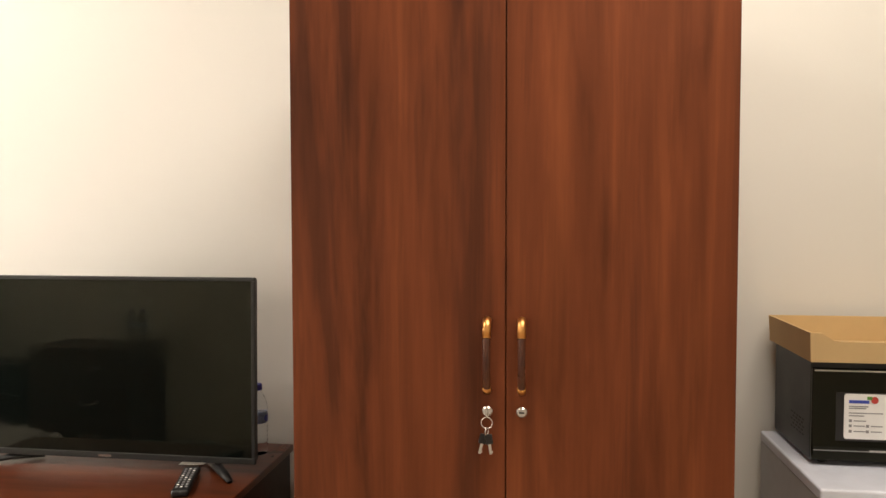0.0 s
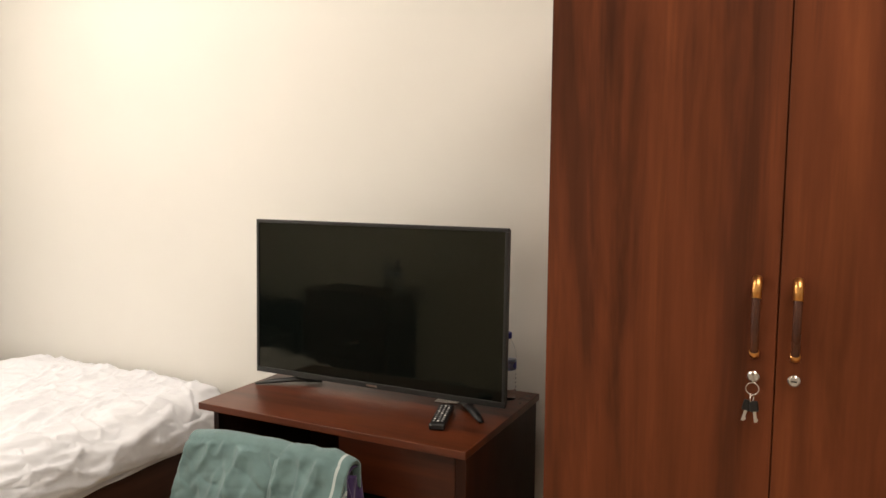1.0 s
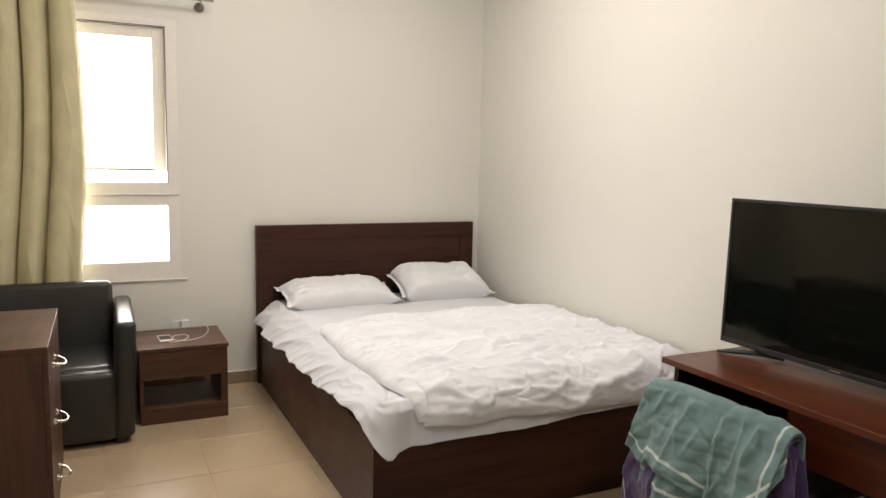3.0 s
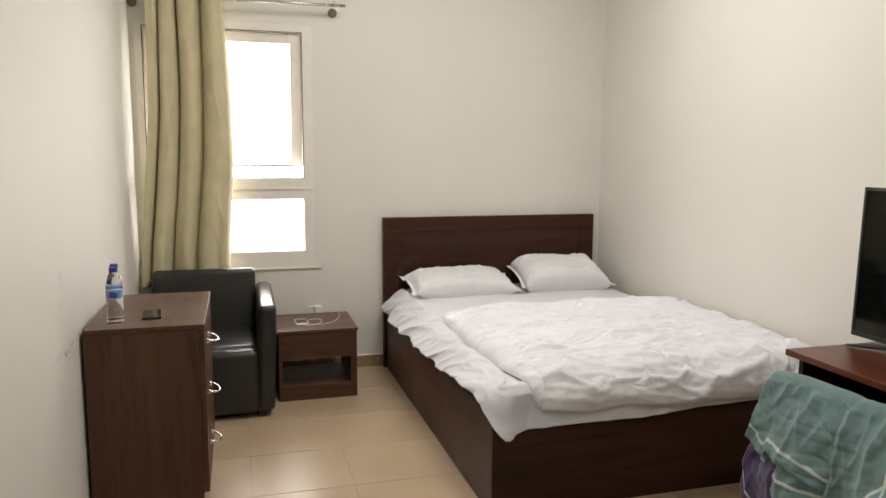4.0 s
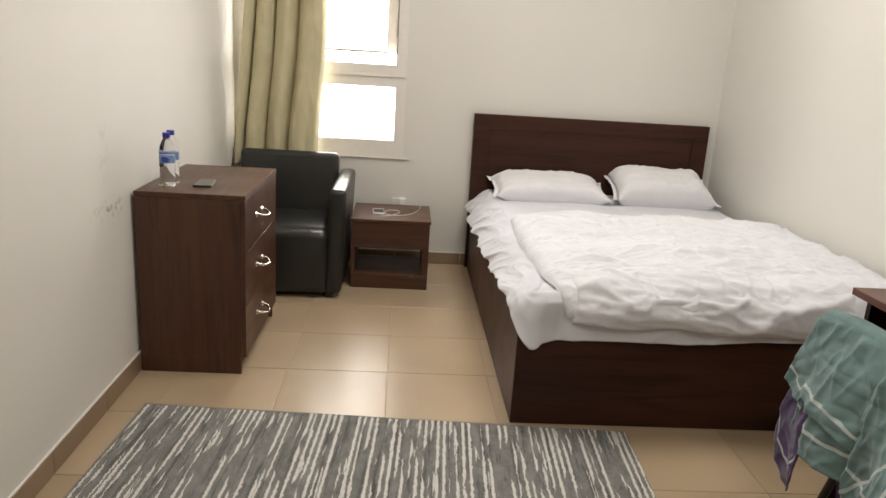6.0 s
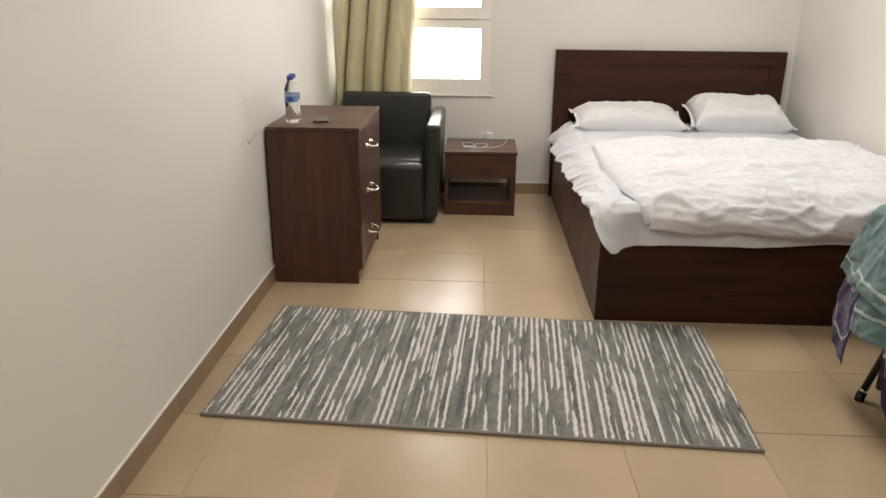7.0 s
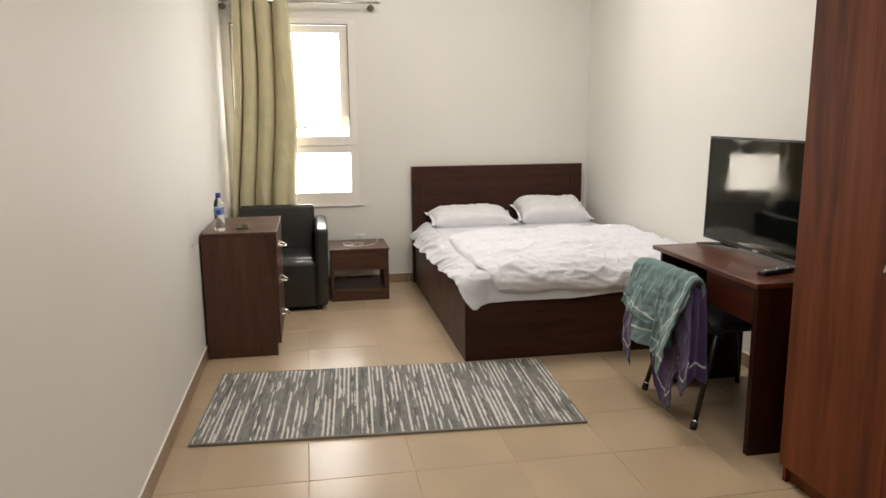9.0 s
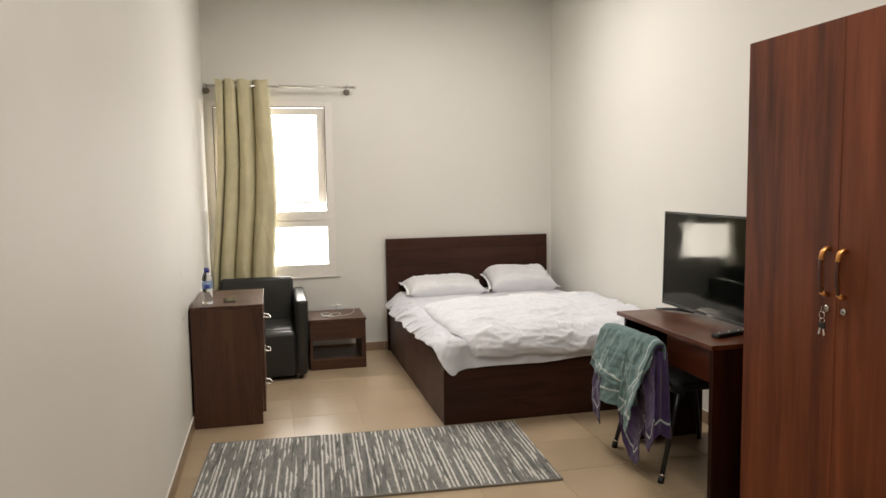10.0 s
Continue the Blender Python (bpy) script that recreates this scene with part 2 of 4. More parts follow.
M_CABZ = laminate("cabinet_laminate_z", *CABINET, "z", 0.38, 0.42)
M_DARK = plain("dark_recess", (0.02, 0.014, 0.011), 0.7)
M_SHEET = cloth("white_cotton", (0.67, 0.68, 0.73), vary=0.03, crumple=0.006)
M_DUVET = cloth("white_duvet_cotton", (0.77, 0.78, 0.83), vary=0.03, crumple=0.012)
M_PILLOW = cloth("white_pillow_cotton", (0.75, 0.75, 0.78), vary=0.03)
M_CURTAIN = cloth("olive_curtain", (0.60, 0.55, 0.36), 600, 0.8, 0.05)
TEAL = (0.135, 0.218, 0.222)
M_TEAL = striped_towel("teal_towel", TEAL, (0.042,))
M_TEALFLAP = striped_towel("teal_towel_hem", TEAL, (0.075,), 0.205, (0.0, 1.35))
M_TEALUNDER = striped_towel("teal_towel_under", TEAL, (0.075,))
M_PURPLE = striped_towel("purple_towel", (0.062, 0.037, 0.115), (0.07,))
M_RUG = rug_pile("rug_pile")
M_RUGEDGE = cloth("rug_binding", (0.27, 0.255, 0.23))
M_LEATHER = leather("black_leather", (0.021, 0.0215, 0.0195))
M_SEAT = cloth("black_seat_cloth", (0.010, 0.010, 0.011))
M_STEEL = plain("brushed_steel", (0.62, 0.6, 0.57), 0.25, 1.0, 0.05)
M_BRACKET = plain("dull_bracket_metal", (0.22, 0.19, 0.16), 0.45, 0.6)
M_CHROME = plain("bright_chrome", (0.75, 0.73, 0.7), 0.12, 1.0, 0.04)
M_BRASS = plain("gilt_metal", (0.72, 0.36, 0.12), 0.3, 1.0, 0.08)
M_GRIP = plain("brown_grip", (0.075, 0.022, 0.010), 0.26, vary=0.2)
M_BLACK = plain("black_plastic", (0.008, 0.008, 0.009), 0.42)
M_BLACKMETAL = plain("black_tube", (0.01, 0.01, 0.011), 0.35)
M_BEZEL = plain("bezel_plastic", (0.006, 0.006, 0.0065), 0.45)
M_SCREEN = plain("screen_glass", (0.003, 0.0045, 0.004), 0.06, vary=0.02, bump=0.0)
M_SCREEN.node_tree.nodes["Principled BSDF"].inputs["Specular Tint"].default_value = (1.0, 0.90, 0.64, 1)
M_SCREEN.node_tree.nodes["Principled BSDF"].inputs["Specular IOR Level"].default_value = 0.27
M_WHITEPL = plain("white_plastic", (0.76, 0.76, 0.74), 0.4, vary=0.04)
M_FRAME = plain("window_white", (0.78, 0.75, 0.71), 0.4, vary=0.03)
M_GASKET = plain("gasket", (0.16, 0.15, 0.14), 0.7)
M_FRIDGE = plain("fridge_grey", (0.42, 0.43, 0.46), 0.35, vary=0.05)
M_FRIDGETOP = plain("fridge_top_white", (0.63, 0.66, 0.75), 0.35, vary=0.04)
M_CARD = plain("cardboard", (0.60, 0.42, 0.21), 0.8, vary=0.035, scale=14, bump=0.1)
M_LABEL = plain("white_label", (0.8, 0.8, 0.8), 0.45, vary=0.03)
M_INK = plain("grey_ink", (0.25, 0.25, 0.26), 0.6)
M_BLUEINK = plain("blue_ink", (0.04, 0.07, 0.42), 0.5)
M_LEAF = plain("green_ink", (0.1, 0.28, 0.05), 0.5)
M_REDINK = plain("red_ink", (0.55, 0.06, 0.05), 0.5)
M_BOTTLE = clear("clear_plastic_water", (0.97, 0.985, 1.0), 0.03, 1.11)
M_CAP = plain("blue_cap", (0.03, 0.035, 0.30), 0.4)
M_WRAP = plain("blue_wrapper", (0.17, 0.26, 0.46), 0.35, vary=0.5, scale=70)
M_GLASS = clear("window_glass", (1, 1, 1))
M_DAY = glow("daylight_haze", (1.0, 0.94, 0.88), DAYLIGHT)
M_PAPER = plain("paper", (0.75, 0.73, 0.7), 0.8)

# ---- building helpers ----
ORIGIN = {}


def thing(name, at, label, category, group="", kind=""):
    ob = new(name)
    ob.empty_display_size = 0.1
    ob.location = at
    ORIGIN[ob] = Vector(at)
    return tagged(ob, label, category, group, kind)


def part(name, bm, material, parent=None, label="", smooth=False):
    """Links a bmesh, given in world places, as one mesh object under its thing or part."""
    me = bpy.data.meshes.new(name)
    base = ORIGIN[parent] if parent else Vector((0, 0, 0))
    bmesh.ops.translate(bm, verts=bm.verts, vec=-base)
    bmesh.ops.recalc_face_normals(bm, faces=bm.faces)
    for f in bm.faces:
        f.smooth = smooth
    bm.to_mesh(me)
    bm.free()
    me.materials.append(material)
    ob = new(name, me)
    ORIGIN[ob] = base
    if parent:
        ob.parent = parent
    return tagged(ob, label)


def box(bm, x0, x1, y0, y1, z0, z1, bevel=0.0, seg=2):
    g = bmesh.ops.create_cube(bm, size=1.0)
    bmesh.ops.scale(bm, vec=(x1 - x0, y1 - y0, z1 - z0), verts=g["verts"])
    bmesh.ops.translate(bm, vec=((x0 + x1) / 2, (y0 + y1) / 2, (z0 + z1) / 2), verts=g["verts"])
    if bevel:
        edges = list({e for v in g["verts"] for e in v.link_edges})
        bmesh.ops.bevel(bm, geom=edges, offset=bevel, segments=seg, affect="EDGES", profile=0.5)
    return bm


def block(x0, x1, y0, y1, z0, z1, bevel=0.0, seg=2):
    return box(bmesh.new(), x0, x1, y0, y1, z0, z1, bevel, seg)


def round_card(x0, x1, y0, y1, z0, z1, r):
    """A thin upright card with rounded corners."""
    bm = bmesh.new()
    outline = []
    for cx, cz, a0 in ((x1 - r, z1 - r, 0.0), (x0 + r, z1 - r, 0.5), (x0 + r, z0 + r, 1.0), (x1 - r, z0 + r, 1.5)):
        outline += [(cx + r * math.cos(math.pi * (a0 + k / 10)), cz + r * math.sin(math.pi * (a0 + k / 10))) for k in range(6)]
    front, back = ([bm.verts.new((x, y, z)) for x, z in outline] for y in (y0, y1))
    bm.faces.new(front)
    bm.faces.new(back)
    for k in range(len(outline)):
        q = (k + 1) % len(outline)
        bm.faces.new((front[k], front[q], back[q], back[k]))
    return bm


def moved(bm, m):
    bmesh.ops.transform(bm, matrix=m, verts=bm.verts)
    return bm


def tube(bm, points, radius, sides=10, flat=1.0):
    """A round bar along points, closed at both ends. radius may be one number or one for each point."""
    pts = [Vector(p) for p in points]
    radii = radius if isinstance(radius, (list, tuple)) else [radius] * len(pts)
    rings, side = [], None
    for i, p in enumerate(pts):
        way = (pts[min(i + 1, len(pts) - 1)] - pts[max(i - 1, 0)]).normalized()
        if side is None:
            side = way.cross(Vector((0, 0, 1)) if abs(way.z) < 0.9 else Vector((1, 0, 0))).normalized()
        side = (side - way * side.dot(way)).normalized()
        up = way.cross(side)
        rings.append([bm.verts.new(p + radii[i] * (math.cos(a) * side + flat * math.sin(a) * up)) for a in (2 * math.pi * k / sides for k in range(sides))])
    for a, b in zip(rings, rings[1:]):
        for k in range(sides):
            bm.faces.new((a[k], a[(k + 1) % sides], b[(k + 1) % sides], b[k]))
    bm.faces.new(rings[0])
    bm.faces.new(rings[-1])
    return bm


def lathe(bm, profile, centre, sides=28):
    """A turned shape round a vertical axis; profile: (radius, height) from below up."""
    rings = []
    for r, z in profile:
        rings.append([bm.verts.new((centre[0] + r * math.cos(2 * math.pi * k / sides), centre[1] + r * math.sin(2 * math.pi * k / sides), centre[2] + z)) for k in range(sides)])
    for a, b in zip(rings, rings[1:]):
        for k in range(sides):
            bm.faces.new((a[k], a[(k + 1) % sides], b[(k + 1) % sides], b[k]))
    bm.faces.new(rings[0])
    bm.faces.new(rings[-1])
    return bm


def sheet_grid(bm, nu, nv, at, close=False):
    """A grid of faces; at(u, v) gives each place, u and v from 0 to 1."""
    rows = [[bm.verts.new(at(i / nu, j / nv)) for j in range(nv + 1)] for i in range(nu + 1)]
    for i in range(nu):
        for j in range(nv):
            bm.faces.new((rows[i][j], rows[i + 1][j], rows[i + 1][j + 1], rows[i][j + 1]))
    return rows


def thicken(ob, thickness):
    mod = ob.modifiers.new("thickness", "SOLIDIFY")
    mod.thickness, mod.offset = thickness, 0.0
    return ob


def wave(x, y, z=0.0):
    return noise.noise(Vector((x, y, z)))


def crease(x, y, z=0.0):
    """Folds with sharp crests, from 0 to 1."""
    return (1.0 - abs(noise.noise(Vector((x, y, z))))) ** 5


def between(x, table):
    """Straight lines through pairs of place and value."""
    xs, ys = zip(*table)
    return float(np.interp(x, xs, ys))


# ---- the room ----
LENGTH, WIDTH, HEIGHT, WALL, SOUTH = 7.5, 3.09, 3.15, 0.18, 0.018
WIN_Y0, WIN_Y1, WIN_Z0, WIN_Z1 = 0.045, 1.075, 0.69, 2.20


def build_room():
    def structure(name, bm, material, label, category):
        return tagged(part(name, bm, material), label, category, kind="structure")

    structure("wall_south", block(-WALL, LENGTH + WALL, -WALL, SOUTH, -0.1, HEIGHT), M_WALL_SCUFFED, "off-white painted wall with grey scuff marks", "wall")
    structure("wall_north", block(-WALL, LENGTH + WALL, WIDTH, WIDTH + WALL, -0.1, HEIGHT), M_WALL, "off-white painted wall behind bed and wardrobe", "wall")
    structure("wall_east", block(LENGTH, LENGTH + WALL, 0, WIDTH, -0.1, HEIGHT), M_WALL, "plain off-white painted end wall", "wall")
    bm = bmesh.new()
    box(bm, -WALL, 0, 0, WIN_Y0, -0.1, HEIGHT)
    box(bm, -WALL, 0, WIN_Y1, WIDTH, -0.1, HEIGHT)
    box(bm, -WALL, 0, WIN_Y0, WIN_Y1, -0.1, WIN_Z0)
    box(bm, -WALL, 0, WIN_Y0, WIN_Y1, WIN_Z1, HEIGHT)
    structure("wall_west", bm, M_WALL, "off-white painted wall with the window", "wall")
    structure("ceiling", block(-WALL, LENGTH + WALL, -WALL, WIDTH + WALL, HEIGHT, HEIGHT + 0.1), M_CEIL, "plain white painted ceiling", "ceiling")
    bd = block(-0.45, -0.42, -0.5, 1.6, 0.2, 2.7)
    structure("backdrop", bd, M_DAY, "bright white daylight haze outside the window", "sky")


def build_window():
    win = thing("window_1", (0, 0.56, WIN_Z0), "white-framed window, upper sash pushed open, bright daylight", "window", kind="structure")
    y0, y1, z0, z1 = WIN_Y0, WIN_Y1, WIN_Z0, WIN_Z1
    right, head = 1.010, 2.155
    bm = bmesh.new()
    box(bm, -0.16, 0.0015, y0, y0 + 0.045, z0, z1, 0.001)
    box(bm, -0.16, 0.0015, right, y1, z0, z1, 0.001)
    box(bm, -0.07, 0.001, y0 + 0.045, right, head, z1, 0.001)
    box(bm, -0.07, 0.001, y0 + 0.045, right, 1.128, 1.264, 0.001)
    box(bm, -0.07, 0.001, y0 + 0.045, right, z0, 0.797, 0.001)
    part("window_frame", bm, M_FRAME, win)
    part("sill", block(0.0020, 0.014, 0.02, 1.108, 0.683, 0.690, 0.002), M_FRAME, win)
    part("transom_ledge", block(0.0020, 0.010, 0.03, 1.070, 1.191, 1.196, 0.001), M_FRAME, win)
    bead = bmesh.new()
    box(bead, 0.0017, 0.0040, right - 0.002, right + 0.004, 1.264, head + 0.004)
    box(bead, 0.0017, 0.0040, y0 + 0.041, right - 0.002, head - 0.002, head + 0.004)
    box(bead, 0.0017, 0.0040, y0 + 0.041, y0 + 0.047, 1.264, head - 0.002)
    part("sash_bead", bead, M_GASKET, win, "thin dark seal round the sash opening")
    # the top-hung sash stands ajar, its foot swung outwards
    hinge = Matrix.Translation((-0.02, 0, head - 0.006)) @ Matrix.Rotation(radians(6), 4, "Y")

    def ajar(bm):
        return moved(bm, hinge)

    sash = bmesh.new()
    low = -0.822
    box(sash, -0.05, 0.0, 0.0915, 0.160, low, 0.0, 0.002)
    box(sash, -0.05, 0.0, 0.943, 1.0085, low, 0.0, 0.002)
    box(sash, -0.05, -0.001, 0.160, 0.943, -0.060, 0.0, 0.004)
    box(sash, -0.05, -0.001, 0.160, 0.943, low, low + 0.012)
    sa = part("sash", ajar(sash), M_FRAME, win, "white sash standing ajar")
    part("gasket", ajar(block(-0.006, 0.003, 0.155, 0.950, low - 0.002, low + 0.008)), M_GASKET, sa)
    panes = (ajar(block(-0.030, -0.024, 0.160, 0.943, low + 0.012, -0.060)), block(-0.052, -0.046, y0 + 0.045, right, 0.797, 1.128))
    for bm in panes:
        part("pane", bm, M_GLASS, win).visible_shadow = False


def build_curtain():
    rod = thing("curtain_rod", (0.09, 0.64, 2.315), "thin steel curtain rod on wall brackets over the window", "curtain rod")
    part("rod", tube(bmesh.new(), [(0.09, 0.03, 2.315), (0.09, 0.62, 2.315)], 0.0115, 14), M_STEEL, rod, smooth=True)
    part("inner_rod", tube(bmesh.new(), [(0.09, 0.62, 2.315), (0.09, 1.275, 2.315)], 0.0095, 14), M_STEEL, rod, smooth=True)
    for y in (0.045, 1.205):
        b = part("bracket", tube(bmesh.new(), [(0.0, y, 2.30), (0.06, y, 2.30), (0.09, y, 2.300), (0.103, y, 2.315), (0.09, y, 2.335)], 0.006, 8), M_STEEL, rod, smooth=True)
        part("flange", tube(bmesh.new(), [(0.0, y, 2.285), (0.012, y, 2.285), (0.016, y, 2.285)], [0.027, 0.027, 0.02], 20), M_BRACKET, b)
    cur = thing("curtain", (0.1, 0.34, 0.4), "olive-green fabric curtain hanging in folds, drawn to one side", "curtain")

    def valley(u, centre, width):
        return math.exp(-(((u - centre) / width) ** 2))

    def at(u, v):
        z = 2.365 - 2.0 * v
        left = between(v, [(0, 0.125), (0.35, 0.12), (0.75, 0.055), (1, 0.035)])
        right = between(v, [(0, 0.545), (0.25, 0.575), (0.5, 0.585), (0.8, 0.545), (1, 0.54)])
        sway = 0.015 * wave(v * 3.0, 5.5)
        deep = 1.05 * valley(u, 0.17 - 0.09 * v + sway, 0.036) + 0.95 * valley(u, 0.395 - 0.07 * v * v + sway, 0.042 + 0.03 * v)
        deep += 0.9 * valley(u, 0.72 - 0.12 * v ** 0.7 + sway, 0.075 - 0.02 * v)
        deep += 0.45 * valley(u, 0.86, 0.05) * max(0.0, v - 0.45) + 0.5 * valley(u, 0.27, 0.035) * max(0.0, v - 0.5)
        bow = 0.030 * math.sin(math.pi * min(1.0, max(0.0, (u - 0.66) / 0.34)))
        x = 0.125 - 0.105 * min(1.1, deep) + bow * 0.4 + 0.010 * wave(u * 5, v * 3, 2) + 0.02 * v * v
        x += 0.006 * crease(u * 5 + v * 2, v * 7 - u * 3, 5) * min(1.0, 3 * v) + 0.012 * valley(u, 0.53 + 0.25 * (0.80 - v), 0.022) * valley(v, 0.80, 0.05)
        if u > 0.95:
            x -= 0.05 * ((u - 0.95) / 0.05) ** 2
        lip = valley(u, 0.205 - 0.09 * v + sway, 0.03) + valley(u, 0.44 - 0.07 * v * v + sway, 0.03) + 0.8 * valley(u, 0.78 - 0.12 * v ** 0.7 + sway, 0.045)
        y = left + (right - left) * u + 0.014 * wave(u * 3, v * 1.6, 4) * v - 0.020 * lip
        return (max(0.022, x), max(0.024, y), z + 0.006 * math.cos(u * 25))

    bm = bmesh.new()
    sheet_grid(bm, 190, 110, at)
    thicken(part("panel", bm, M_CURTAIN, cur, smooth=True), 0.004)


def build_wardrobe():
    x0, x1, yf, yb, h = 3.772, 4.792, 2.452, 3.072, 2.042
    w = thing("wardrobe", (4.282, 2.76, 0), "tall two-door mahogany laminate wardrobe with a key in its lock", "wardrobe")
    t = 0.018
    body = bmesh.new()
    box(body, x0, x0 + t, yf + 0.02, yb, 0, h, 0.001)
    box(body, x1 - t, x1, yf + 0.02, yb, 0, h, 0.001)
    box(body, x0 + t, x1 - t, yf + 0.02, yb, h - t, h - 0.001)
    box(body, x0 + t, x1 - t, yf + 0.02, yb, 0.08, 0.1)
    box(body, x0 + t, x1 - t, yb - 0.01, yb - 0.002, 0.1, h - t)
    part("body", body, M_WARD, w)
    part("plinth", block(x0 + t, x1 - t, yf + 0.04, yf + 0.06, 0, 0.08), M_WARD, w)
    mid = 4.283
    for a, b, hx in ((x0, mid - 0.0005, 4.241), (mid + 0.0005, x1, 4.320)):
        door = part("door", block(a + 0.001, b - 0.0005, yf, yf + 0.018, 0.075, h, 0.0015), M_WARD, w)
        rise = [(hx, yf, 1.247), (hx, yf - 0.014, 1.249), (hx, yf - 0.027, 1.238), (hx, yf - 0.034, 1.21), (hx, yf - 0.036, 1.168), (hx, yf - 0.034, 1.126), (hx, yf - 0.027, 1.096), (hx, yf - 0.014, 1.085), (hx, yf, 1.087)]
        part("handle", tube(bmesh.new(), rise[1:-1], [0.009, 0.0095, 0.009, 0.0085, 0.0085, 0.0085, 0.008], 12, 0.75), M_GRIP, door, "brown bow handle with gilt ends", smooth=True)
        part("handle_core", tube(bmesh.new(), [(x, y + 0.0065, z) for x, y, z in rise[2:-2]], [0.004, 0.0055, 0.006, 0.0055, 0.004], 10, 0.8), M_BRASS, door, "gilt inner face of the handle", smooth=True)
        for ends in (rise[:4], rise[-1:-4:-1]):
            part("handle_end", tube(bmesh.new(), ends, 0.0102, 12, 0.85), M_BRASS, door, "gilt handle end", smooth=True)
        part("lock", tube(bmesh.new(), [(hx, yf, 1.035), (hx, yf - 0.006, 1.035), (hx, yf - 0.009, 1.035)], [0.0125, 0.0125, 0.0095], 22), M_STEEL, door, "round steel lock", smooth=False)
        if hx > mid:
            part("key_slot", block(hx - 0.006, hx + 0.006, yf - 0.0096, yf - 0.0088, 1.0335, 1.0365), M_BLACK, door)
    keys = thing("key_bunch", (4.241, yf - 0.02, 0.95), "small steel keys on a ring hanging from wardrobe lock", "keys")
    k = bmesh.new()
    box(k, 4.2395, 4.2425, yf - 0.026, yf - 0.008, 1.026, 1.044, 0.001)
    part("key", k, M_STEEL, keys)
    ring = [(4.241 + 0.013 * math.sin(a), yf - 0.022, 1.013 + 0.013 * math.cos(a)) for a in np.linspace(0, 2 * math.pi, 21)]
    part("ring", tube(bmesh.new(), ring, 0.0014, 6), M_CHROME, keys, smooth=True)
    ring = [(4.241 + 0.003 * math.sin(a), yf - 0.020 + 0.008 * math.sin(a), 0.992 + 0.009 * math.cos(a)) for a in np.linspace(0, 2 * math.pi, 15)]
    part("link", tube(bmesh.new(), ring, 0.0014, 6), M_CHROME, keys, smooth=True)
    for dx, tilt in ((-0.006, 14), (0.003, -8)):
        at = pose(4.241 + dx, yf - 0.019 - dx * 0.4, 0.986, 0, tilt, 12)
        bow = part("spare_key", moved(block(-0.009, 0.009, -0.002, 0.002, -0.024, 0.0, 0.003), at), M_BLACK, keys, "key with black plastic head")
        blade = block(-0.0032, 0.0032, -0.001, 0.001, -0.047, -0.0235)
        box(blade, 0.003, 0.0052, -0.001, 0.001, -0.044, -0.039)
        part("blade", moved(blade, at), M_CHROME, bow)


def build_desk():
    x0, x1, yf, yb, top = 2.640, 3.566, 2.44, 3.03, 0.75
    d = thing("desk", (3.1, 2.73, 0), "mahogany laminate desk with one drawer under its top", "desk")
    part("desktop", block(x0, x1, yf, yb, top - 0.022, top, 0.002), M_DESKTOP_LIT, d)
    # panels and drawer case wear the laminate darkened to stand for shade
    part("side_panel", block(2.675, 2.695, yf + 0.03, yb - 0.065, 0, top - 0.022, 0.001), M_DESK_SHADED, d)
    part("side_panel", block(3.532, 3.562, yf + 0.012, yb - 0.02, 0, top - 0.022, 0.001), M_DESK_SHADED, d)
    part("back_panel", block(2.695, 3.532, yb - 0.085, yb - 0.067, 0.42, top - 0.022, 0.001), M_DESK_SHADED, d)
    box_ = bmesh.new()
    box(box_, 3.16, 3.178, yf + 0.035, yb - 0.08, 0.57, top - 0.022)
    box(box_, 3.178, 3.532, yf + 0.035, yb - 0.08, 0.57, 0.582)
    part("drawer_case", box_, M_DESK_SHADED, d)
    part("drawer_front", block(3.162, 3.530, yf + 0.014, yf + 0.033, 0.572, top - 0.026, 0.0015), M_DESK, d)


